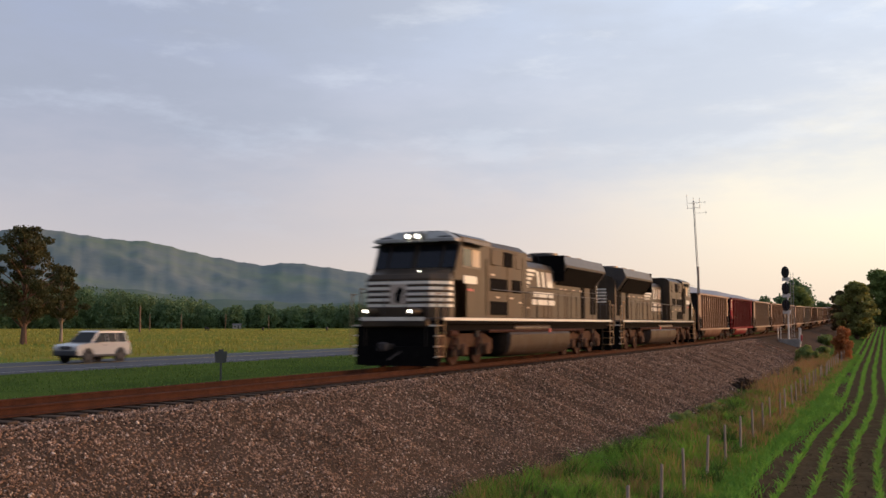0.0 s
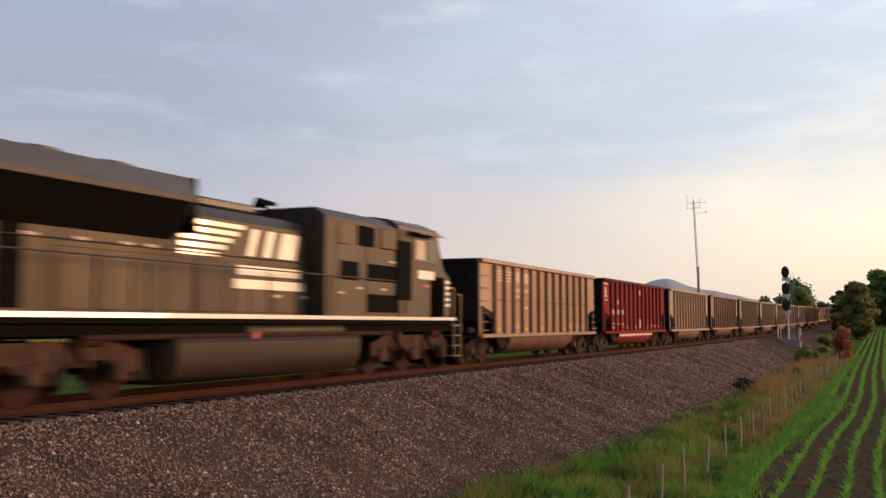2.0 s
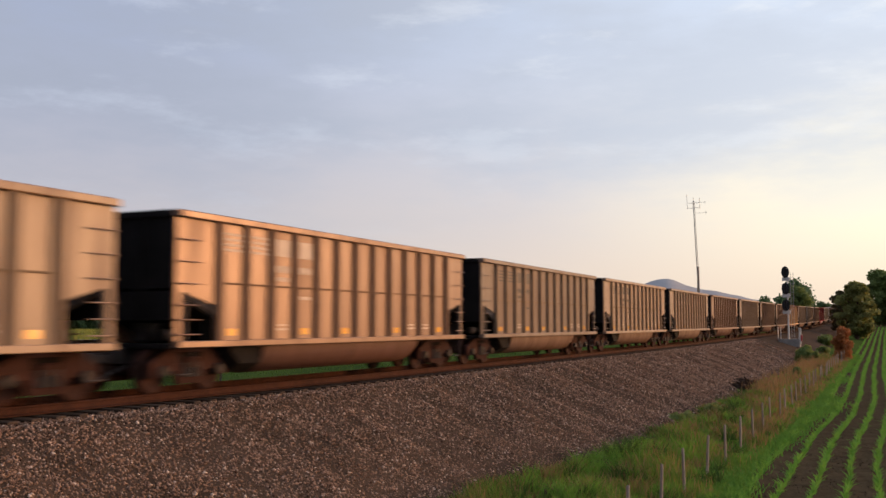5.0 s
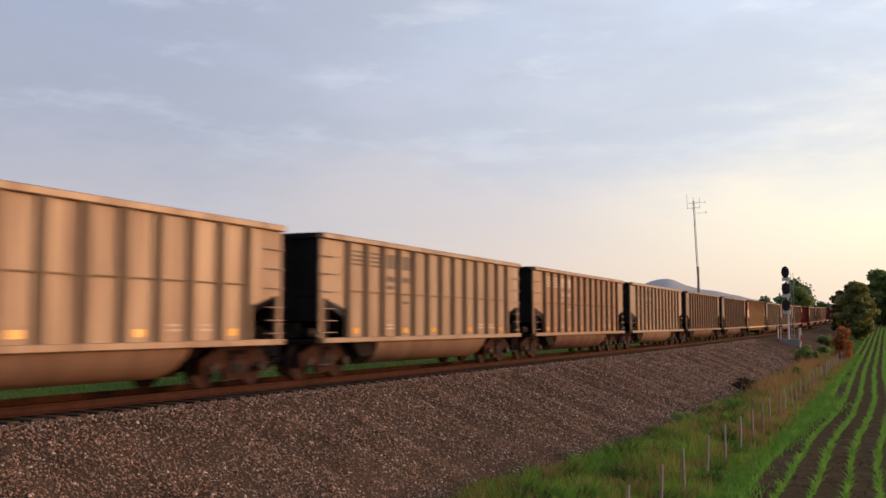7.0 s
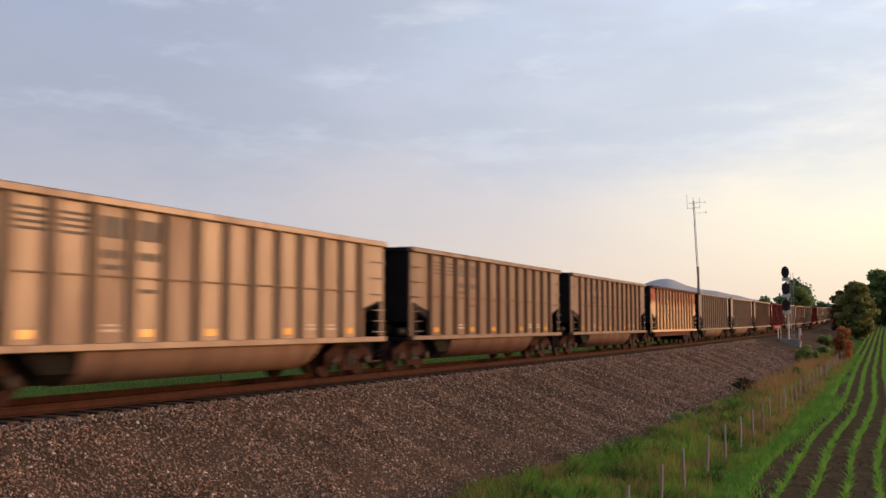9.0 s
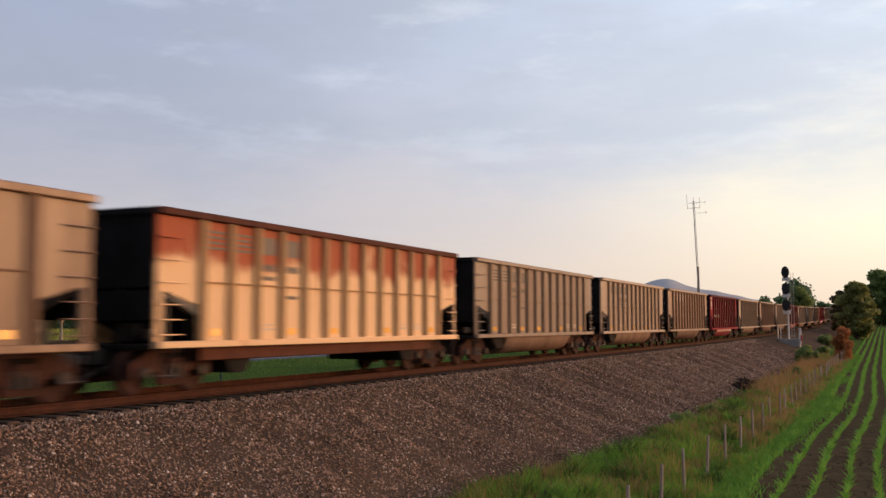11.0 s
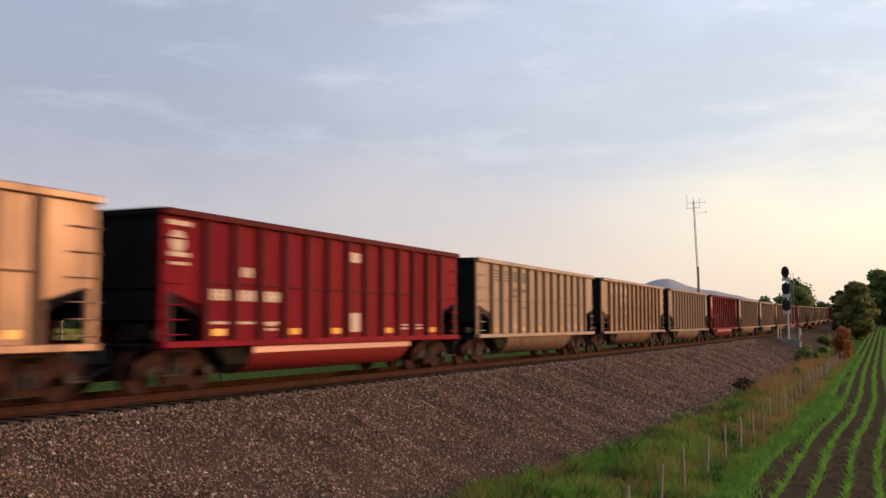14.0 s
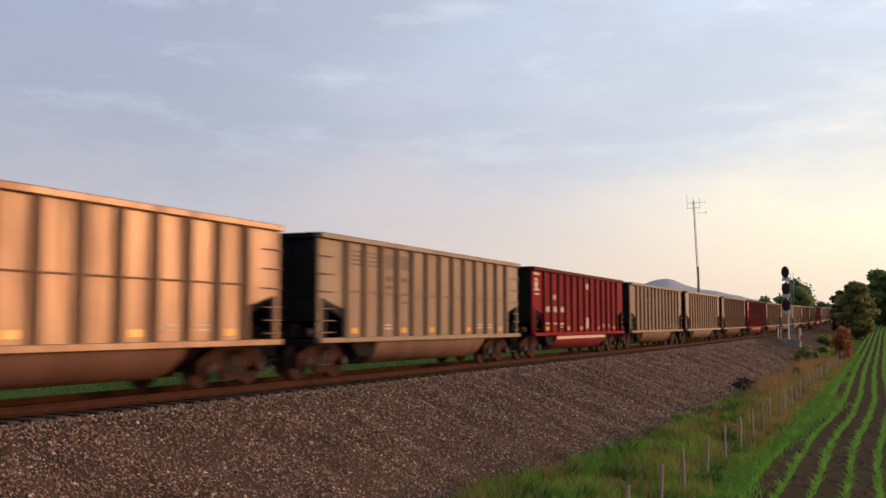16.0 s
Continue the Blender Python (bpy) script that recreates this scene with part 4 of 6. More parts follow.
    for a in (15.8, 17.7, 19.6):
        part("radiator_fan", MB().lathe((0, Y(a), 4.68), "z", [(0.0, 0.7), (0.14, 0.7), (0.14, 0.62), (0.02, 0.6), (0.02, 0.05)], 20), M_ROOF, lo)
    part("horn", MB().tube((0.1, Y(9.7), 4.34), (0.1, Y(9.7), 4.72), 0.04, n=8).tube((0.1, Y(9.3), 4.72), (0.1, Y(10.1), 4.72), 0.05, 0.10, n=10).tube((0.3, Y(9.4), 4.66), (0.3, Y(9.9), 4.66), 0.04, 0.09, n=10), M_NEARBLACK, lo)
    # rear end
    for i in range(5):
        z = 2.75 + i * 0.17
        part("rear_stripe", MB().prism([(-0.5, Y(21.43)), (-0.5, Y(21.39)), (0.985, Y(21.39)), (0.985, Y(21.43))], z, z + 0.09, axis=2), M_WHITE, lo, smooth=False)
    part("rear_number", MB().box((0.3, Y(21.41), 3.95), (0.7, 0.03, 0.16), 0.004), M_WHITE, lo, "pale number bar")
    # end steps, rails, plow
    for e in (-1, 1):
        ye = e * 10.45
        for s in (-1, 1):
            for i in range(4):
                part("end_step", MB().box((s * 1.32, ye + e * 0.02, 0.54 + i * 0.33), (0.44, 0.36, 0.03), 0.008), M_YELLOWISH, lo)
                part("step_light_edge", MB().box((s * 1.32, ye + e * 0.21, 0.54 + i * 0.33), (0.44, 0.02, 0.05)), M_WHITE, lo, smooth=False)
            part("step_side", MB().box((s * 1.1, ye, 0.95), (0.03, 0.5, 1.5), 0.01), M_BLACK, lo)
            for yy, zz in ((ye - e * 0.25, 2.75), (ye + e * 0.35, 2.55)):
                part("step_handrail", MB().tube((s * 1.54, yy, 0.5), (s * 1.54, yy, zz), 0.024, n=8).tube((s * 1.54, yy, zz), (s * 1.54, yy - e * 0.25, zz), 0.024, n=8), M_YELLOWISH, lo)
        part("anticlimber", MB().box((0, e * 10.65, 1.62), (2.4, 0.5, 0.3), 0.05), M_BLACK, lo)
        part("end_stripe", MB().box((0, e * 10.905, 1.74), (2.3, 0.02, 0.12), 0.004), M_WHITE, lo)
        part("pilot", MB().box((0, e * 10.55, 0.98), (2.9, 0.25, 1.1), 0.04), M_NEARBLACK, lo)
        part("snow_plow", MB().prism([(-1.5, e * 10.6), (0, e * 11.05), (1.5, e * 10.6), (1.5, e * 10.5), (-1.5, e * 10.5)] if e > 0 else [(-1.5, e * 10.6), (-1.5, e * 10.5), (1.5, e * 10.5), (1.5, e * 10.6), (0, e * 11.05)], 0.24, 0.86, axis=2), M_NEARBLACK, lo, smooth=False)
        for s in (-1, 1):
            part("end_railing", MB().tube((s * 1.2, e * 10.75, 1.79), (s * 1.2, e * 10.75, 2.6), 0.02, n=6).tube((s * 0.4, e * 10.75, 2.6), (s * 1.2, e * 10.75, 2.6), 0.02, n=6).tube((s * 0.4, e * 10.75, 1.79), (s * 0.4, e * 10.75, 2.6), 0.02, n=6), M_RAILING, lo)
        coupler(lo, e * 10.9, e)
        for x in (-0.9, -0.5, 0.5, 0.9):
            part("air_hose", MB().tube((x, e * 10.7, 1.0), (x, e * 11.1, 0.5), 0.025, n=6), M_NEARBLACK, lo)
        loco_truck(lo, -7.9 if e < 0 else 6.8)
    for s in (-1, 1):
        for i in range(9):
            part("railing_post", MB().tube((s * 1.53, Y(9.2 + i * 1.35), 1.79), (s * 1.53, Y(9.2 + i * 1.35), 2.82), 0.02, n=6), M_RAILING, lo)
        part("railing_bar", MB().tube((s * 1.53, Y(5.6), 2.82), (s * 1.53, Y(20.4), 2.82), 0.02, n=6), M_RAILING, lo)
    # fuel tank
    sec = [(-1.0, 0.33), (1.0, 0.33), (1.24, 0.40), (1.40, 0.56), (1.48, 0.80), (1.51, 1.18), (1.42, 1.28), (-1.42, 1.28), (-1.51, 1.18), (-1.48, 0.80), (-1.40, 0.56), (-1.24, 0.40)]
    part("fuel_tank", MB().loft([[(x * f, y, 0.75 + (z - 0.75) * f) for x, z in sec] for y, f in ((-4.15, 0.92), (-4.05, 1.0), (3.4, 1.0), (3.55, 0.86))][::-1]), M_TANK, lo)
    part("tank_end", MB().loft([[(x * f, y, 0.78 + (z - 0.78) * f) for x, z in sec] for y, f in ((-4.75, 0.62), (-4.5, 0.84), (-4.14, 0.93))][::-1]), M_NEARBLACK, lo, "black rounded end of the fuel tank")
    return lo


LOCO_A = locomotive("black diesel locomotive with white nose stripes and lit headlights")
LOCO_A.matrix_basis = pose(TRACK_X, HEAD + LOCO / 2, 0)
LOCO_B = copy_thing(LOCO_A, pose(TRACK_X, HEAD + 1.5 * LOCO, 0, 0, 0, 180))
tagged(LOCO_B, "black diesel locomotive running long hood first, second in the train")
CARS = build_cars()

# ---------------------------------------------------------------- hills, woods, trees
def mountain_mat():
    # Pale bluish base colour: the haze of distance is painted in.
    return mat("haze_tinted_slope", (0.20, 0.235, 0.225), (0.155, 0.19, 0.19), rough=1.0, scale=0.004, fine=0.035, bump=0.0, dirt=(0.185, 0.235, 0.165), dirt_amount=0.9, spec=0.0)


def skyline(u, knots):
    """A smooth line through (u, height) knots, heights in thousandths of 0.577 of the distance."""
    us, hs = zip(*knots)
    return sum(np.interp(u + d, us, hs) for d in (-0.016, -0.008, 0.0, 0.008, 0.016)) / 5


def ridge(u):
    """Height of the long ridge over the horizon; u runs from 0 to 1.57 along it."""
    h = skyline(u, ((-0.9, 90), (-0.3, 130), (0.0, 162), (0.06, 168), (0.135, 157), (0.205, 147), (0.266, 143), (0.32, 129), (0.36, 119), (0.405, 111),
                    (0.466, 100), (0.513, 107), (0.551, 101), (0.603, 94), (0.70, 78), (0.85, 52), (1.0, 34), (1.2, 20), (2.1, 12)))
    return h + 0.8 * np.sin(u * 131) + 0.5 * np.sin(u * 293 + 1)


def build_mountains(material):
    us = np.linspace(-0.9, 2.1, 420)
    rs = np.linspace(0, 1, 80)
    U, R = np.meshgrid(us, rs)
    az = radians(YAW) + np.arctan((0.784 - U) / 1.734)
    crest = 3900.0
    dist = 2300 + R * 2100
    prof = np.where(dist < crest, smooth01((dist - 2300) / (crest - 2300)) ** 0.8, 1 - 0.5 * smooth01((dist - crest) / 900))
    gully = np.array([[1.3 * noise.noise(Vector((float(u) * 5 + float(r) * 7, float(r) * 3, 0.3))) + 0.7 * noise.noise(Vector((float(u) * 17 + float(r) * 9, float(r) * 8, 4.3))) + 0.35 * noise.noise(Vector((float(u) * 52, float(r) * 20, 7.3))) for u in us] for r in rs])
    off = np.cos(np.arctan((0.784 - U) / 1.734))
    z = ridge(U) / 1734.0 * crest * off * prof * (1 + 0.13 * gully * (1 - prof) ** 0.7) + 2 * prof
    z = np.where(R < 0.02, -3, z)
    v = np.stack([-np.sin(az) * dist, np.cos(az) * dist, z], -1).reshape(-1, 3)
    nx = len(us)
    i = (np.arange(len(rs) - 1)[:, None] * nx + np.arange(nx - 1)[None, :]).ravel()
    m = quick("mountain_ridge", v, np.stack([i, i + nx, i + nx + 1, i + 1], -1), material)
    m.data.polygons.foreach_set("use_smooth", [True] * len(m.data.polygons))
    tagged(m, "long wooded mountain ridge behind the valley, blue-green haze painted in", "mountain", kind="structure")


def leaf_quads(rng, centres, radii, per, size, flat=0.0):
    """Small leaf clumps set in the outer part of lumps: vertices and quads."""
    cs, rr = np.repeat(centres, per, 0), np.repeat(radii, per, 0)
    n = len(cs)
    d = rng.normal(0, 1, (n, 3))
    d /= np.linalg.norm(d, axis=1, keepdims=True)
    p = cs + d * rr * (0.35 + 0.75 * rng.random((n, 1)) ** 0.8)
    a = rng.normal(0, 1, (n, 3))
    a /= np.linalg.norm(a, axis=1, keepdims=True)
    b = np.cross(a, rng.normal(0, 1, (n, 3)))
    b /= np.linalg.norm(b, axis=1, keepdims=True)
    s = size * (0.5 + rng.random((n, 1)))
    v = np.stack([p - a * s, p - b * s * 0.8, p + a * s, p + b * s * 0.8], 1).reshape(-1, 3)
    return v, np.arange(n * 4).reshape(-1, 4)


def tree(name, label, x, y, height, lumps, m_bark, m_leaf, trunk_r, per, size, bare, seed, spread, category="tree", rfac=1.0):
    """Tapered trunk with limbs reaching into a crown of leaf clumps. lumps: number; bare: height below the crown; spread: crown half width."""
    rng = np.random.default_rng(seed)
    z0 = float(land(x, y)) - 0.15
    root = new(name)
    tagged(root, label, category)
    t = MB()
    pts, lean = [], rng.normal(0, 0.02, 2)
    for i in range(7):
        f = i / 6
        pts.append(Vector((lean[0] * f * height + 0.12 * math.sin(f * 5), lean[1] * f * height, f * height * 0.9)))
    for i in range(6):
        t.tube(pts[i], pts[i + 1], trunk_r * (1 - i / 7) * (1.25 if i == 0 else 1), trunk_r * (1 - (i + 1) / 7), 8, False)
    cen, rad = [], []
    for i in range(lumps):
        f = (i + 0.5) / lumps
        zc = bare + (height - bare) * (0.06 + 0.90 * f)
        w = spread * (math.sin(math.pi * min(1, 0.18 + 0.78 * f)) ** 0.7)
        a = i * 2.4 + rng.random()
        q = w * (0.25 + 0.75 * rng.random())
        c = Vector((math.cos(a) * q, math.sin(a) * q, zc))
        cen.append(c)
        r = spread * (0.36 + 0.2 * rng.random()) * rfac
        rad.append((r, r, r * (0.72 if rfac > 0.7 else 0.5)))
        hb = min(0.86 * height, max(bare * 0.75, zc - 0.35 * (spread + q)))
        base = Vector((lean[0] * hb, lean[1] * hb, hb))
        t.tube(base, base.lerp(c, 0.55) + Vector((0, 0, 0.1)), trunk_r * 0.34, trunk_r * 0.2, 5, False)
        t.tube(base.lerp(c, 0.55) + Vector((0, 0, 0.1)), c, trunk_r * 0.2, trunk_r * 0.06, 5, False)
    part("trunk", t, m_bark, root)
    v, f = leaf_quads(rng, np.array([list(c) for c in cen]), np.array(rad), per, size)
    cr = quick("crown", v, f, m_leaf)
    cr.parent = root
    root.matrix_basis = pose(x, y, z0)
    return root


def build_woods(m_leaf):
    """The wooded edge of the far meadow and the trees beyond the track."""
    rng = np.random.default_rng(11)
    cen, rad = [], []
    for k in range(430):
        u = rng.uniform(-0.1, 0.72) if k < 300 else rng.uniform(0.72, 1.5)
        az = radians(YAW) + math.atan((0.784 - u) / 1.734)
        far = u > 1.26
        d = rng.uniform(330, 400) if far else rng.uniform(545, 640)
        h = float(np.interp(u, (-0.25, 0.135, 0.17, 0.24, 0.30, 0.355, 0.385, 0.43, 0.475, 0.49, 0.515, 0.60, 1.3), (24, 25, 23, 20, 19, 17.5, 11.5, 13.5, 14.5, 10.5, 13.5, 14, 13)))
        h *= rng.uniform(0.72, 1.04)
        if far:
            h = rng.uniform(6, 9) + (6 if 1.39 < u < 1.43 else 0) - (3 if u > 1.43 else 0)
        x, y = -math.sin(az) * d, math.cos(az) * d
        z0 = float(land(x, y))
        w = h * rng.uniform(0.34, 0.48)
        for j in range(9):
            f = (j + 0.5) / 9
            q = w * math.sin(math.pi * min(1, 0.25 + 0.7 * f)) * 0.6
            a = rng.random() * 6.28
            cen.append((x + math.cos(a) * q, y + math.sin(a) * q, z0 + h * (0.05 + 0.85 * f)))
            rad.append((w * 0.5, w * 0.5, w * 0.40))
    v, f = leaf_quads(rng, np.array(cen), np.array(rad), 62, 0.6)
    wds = quick("far_woods", v, f, m_leaf)
    tagged(wds, "dark green broadleaf woods along the meadow's far edge", "woods", kind="stuff")


def build_foothill(material):
    us = np.linspace(-0.9, 2.1, 300)
    rs = np.linspace(0, 1, 14)
    U, R = np.meshgrid(us, rs)
    az = radians(YAW) + np.arctan((0.784 - U) / 1.734)
    dist = 1500 + R * 800
    h = 40 + 34 * smooth01((0.75 - U) / 0.8) + 5 * np.sin(U * 9 + 1) + 2.0 * np.sin(U * 31) + 1.0 * np.sin(U * 83)
    h = h * (1 - 0.75 * smooth01((U - 0.85) / 0.3))
    prof = np.sin(np.clip(R * 1.15, 0, 1) * math.pi / 2)
    z = h / 1734.0 * 2000 * prof - 2
    v = np.stack([-np.sin(az) * dist, np.cos(az) * dist, z], -1).reshape(-1, 3)
    nx = len(us)
    i = (np.arange(len(rs) - 1)[:, None] * nx + np.arange(nx - 1)[None, :]).ravel()
    m = quick("foothill", v, np.stack([i, i + nx, i + nx + 1, i + 1], -1), material)
    m.data.polygons.foreach_set("use_smooth", [True] * len(m.data.polygons))
    tagged(m, "lower wooded green foothill before the ridge, haze in its colour", "hill", kind="structure")


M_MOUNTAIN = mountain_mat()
# Foothill green with some distance haze mixed into the colour.
M_FOOTHILL = mat("haze_tinted_foothill", (0.145, 0.185, 0.15), (0.115, 0.155, 0.13), rough=1.0, scale=0.006, fine=0.06, bump=0.0, dirt=(0.15, 0.19, 0.12), dirt_amount=0.5, spec=0.0)
M_BARK = mat("reddish_bark", (0.20, 0.11, 0.07), (0.11, 0.065, 0.045), rough=0.9, scale=2, fine=18, bump=0.6, stretch=(3, 3, 0.6))
M_PALEBARK = mat("pale_bark", (0.42, 0.33, 0.25), (0.28, 0.21, 0.16), rough=0.9, scale=2, fine=18, bump=0.5, stretch=(3, 3, 0.6))
M_CEDAR = leaf_mat("cedar_foliage", (0.045, 0.060, 0.026), (0.13, 0.105, 0.045), 0.3)
M_WOODS = leaf_mat("woods_foliage", (0.09, 0.155, 0.08), (0.185, 0.26, 0.115), 0.35)
M_LEAF = leaf_mat("tree_foliage", (0.20, 0.22, 0.075), (0.38, 0.36, 0.125), 0.5)
M_BROWNLEAF = leaf_mat("dry_brown_foliage", (0.40, 0.16, 0.065), (0.55, 0.25, 0.10), 0.35)
M_BUSH = leaf_mat("bush_foliage", (0.145, 0.20, 0.07), (0.28, 0.34, 0.11), 0.5)
M_BROWNGREEN = leaf_mat("reddish_foliage", (0.07, 0.07, 0.03), (0.17, 0.13, 0.06), 0.35)
M_TWIGS = leaf_mat("dead_brush", (0.035, 0.024, 0.018), (0.09, 0.06, 0.04), 0.0)

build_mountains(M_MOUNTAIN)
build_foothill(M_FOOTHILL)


def build_peak(material):
    """The pale hill beyond the railway; the haze before it is in its colour."""
    us = np.linspace(0.95, 1.6, 120)
    rs = np.linspace(0, 1, 16)
    U, R = np.meshgrid(us, rs)
    az = radians(YAW) + np.arctan((0.784 - U) / 1.734)
    dist = 3200 + R * 1500
    h = skyline(U, ((0.95, 30), (1.08, 50), (1.13, 66), (1.15, 76), (1.163, 81), (1.18, 83), (1.195, 79), (1.21, 71), (1.225, 64), (1.25, 61), (1.27, 58), (1.30, 51), (1.33, 44), (1.38, 34), (1.45, 24), (1.6, 16))) + 4.5 + 0.4 * np.sin(U * 160)
    z = h / 1734.0 * 4200 * np.cos(np.arctan((0.784 - U) / 1.734)) * np.sin(np.clip(R * 1.2, 0, 1) * math.pi / 2) - 3
    v = np.stack([-np.sin(az) * dist, np.cos(az) * dist, z], -1).reshape(-1, 3)
    nx = len(us)
    i = (np.arange(len(rs) - 1)[:, None] * nx + np.arange(nx - 1)[None, :]).ravel()
    m = quick("distant_peak", v, np.stack([i, i + nx, i + nx + 1, i + 1], -1), material)
    m.data.polygons.foreach_set("use_smooth", [True] * len(m.data.polygons))
    tagged(m, "rounded peak, evening haze painted in as pale blue-grey", "mountain", kind="structure")


build_peak(mat("haze_tinted_peak", (0.43, 0.42, 0.42), (0.38, 0.375, 0.38), rough=1.0, scale=0.004, fine=0.03, bump=0.0, spec=0.0))
build_woods(M_WOODS)
tree("cedar_tree", "tall dark red cedar with a bare reddish trunk in the meadow", -91.0, 83.0, 14.0, 64, M_BARK, M_CEDAR, 0.34, 230, 0.13, 2.6, 2, 4.1, rfac=0.5)
tree("cedar_tree", "smaller dark cedar with a pale trunk beside a taller one", -95.0, 92.5, 9.8, 40, M_PALEBARK, M_CEDAR, 0.2, 220, 0.13, 3.0, 4, 3.0, rfac=0.55)
tree("broadleaf_tree", "dense olive-green broadleaf tree at the field's edge", -5.5, 185.0, 10.2, 60, M_BARK, M_LEAF, 0.3, 260, 0.2, 0.3, 6, 3.0, rfac=0.66)
tree("broadleaf_tree", "dark ragged broadleaf tree beside an olive-green one", -8.3, 200.0, 8.6, 36, M_BARK, M_BROWNGREEN, 0.3, 220, 0.2, 0.8, 16, 2.6, rfac=0.66)
tree("broadleaf_tree", "tall round dark green broadleaf tree at the field's end", -1.6, 258.0, 13.6, 60, M_BARK, M_BUSH, 0.35, 260, 0.28, 0.5, 7, 5.6, rfac=0.66)
tree("broadleaf_tree", "tall round dark green broadleaf tree at the field's end", 9.5, 262.0, 14.2, 46, M_BARK, M_BUSH, 0.35, 220, 0.28, 0.5, 8, 6.0, rfac=0.7)
tree("broadleaf_tree", "broad green tree behind the far signal", -25.0, 300.0, 10.6, 34, M_BARK, M_BUSH, 0.3, 200, 0.3, 0.6, 12, 3.9, rfac=0.8)
tree("brown_shrub", "tall rust-brown dry shrub at the end of the fence", -4.75, 112.0, 3.6, 26, M_BARK, M_BROWNLEAF, 0.07, 260, 0.08, 0.1, 9, 0.95, "shrub")
for x, y, h, w, sd in ((-7.6, 100.0, 1.7, 1.1, 21), (-6.3, 106.0, 0.5, 0.6, 22), (-6.2, 74.0, 1.1, 0.45, 24), (-7.6, 128.0, 0.8, 0.9, 25), (-8.5, 150.0, 1.4, 1.5, 29), (-7.9, 40.5, 0.45, 0.8, 27), (-7.4, 45.0, 0.5, 0.7, 28)):
    tree("bush", "leafy green bush at the foot of the embankment", x, y, h, 9, M_BARK, M_BUSH, 0.05, 170, 0.10 if y < 90 else 0.17, 0.05, sd, w, "bush")
# low dark twig clumps, their colour giving a shaded hollow in the slope
for x, y, h, w, sd in ((-8.3, 60.5, 0.42, 1.2, 31), (-8.5, 63.5, 0.36, 1.1, 32)):
    tree("dead_brush", "dark clump of twigs for a shaded hollow in the ballast slope", x, y, h, 7, M_BARK, M_TWIGS if sd < 33 else M_BROWNLEAF, 0.04, 150, 0.09, 0.05, sd, w, "brush")


# ---------------------------------------------------------------- grass and crop
def blades(name, label, category, xs, ys, hs, ws, material, lean=0.35, seed=1, base=None):
    """Bent blades, three triangles each."""
    rng = np.random.default_rng(seed)
    n = len(xs)
    a = rng.random(n) * 6.28
    dx, dy = np.cos(a), np.sin(a)
    l = hs * lean * (0.3 + rng.random(n))
    b = rng.random(n) * 6.28
    px, py = np.cos(b) * ws, np.sin(b) * ws
    z = (land(xs, ys) if base is None else base) - 0.02
    v = np.stack([np.stack([xs - px, ys - py, z], -1), np.stack([xs + px, ys + py, z], -1),
                  np.stack([xs - px * 0.7 + dx * l * 0.35, ys - py * 0.7 + dy * l * 0.35, z + hs * 0.6], -1), np.stack([xs + px * 0.7 + dx * l * 0.35, ys + py * 0.7 + dy * l * 0.35, z + hs * 0.6], -1),
                  np.stack([xs + dx * l, ys + dy * l, z + hs], -1)], 1).reshape(-1, 3)
    i = np.arange(n)[:, None] * 5
    f = np.concatenate([i + np.array([[0, 1, 3]]), i + np.array([[0, 3, 2]]), i + np.array([[2, 3, 4]])])
    return tagged(quick(name, v, f, material), label, category, kind="stuff")


def drill(y):
    """How far the crop rows wander from the fence's line."""
    return skyline(y / 100, ((0.1, 0.05), (0.26, 0.0), (0.33, -0.11), (0.40, -0.07), (0.50, 0.17), (0.58, 0.17), (0.70, 0.0), (0.80, -0.18), (0.96, -0.34), (1.9, -0.75)))


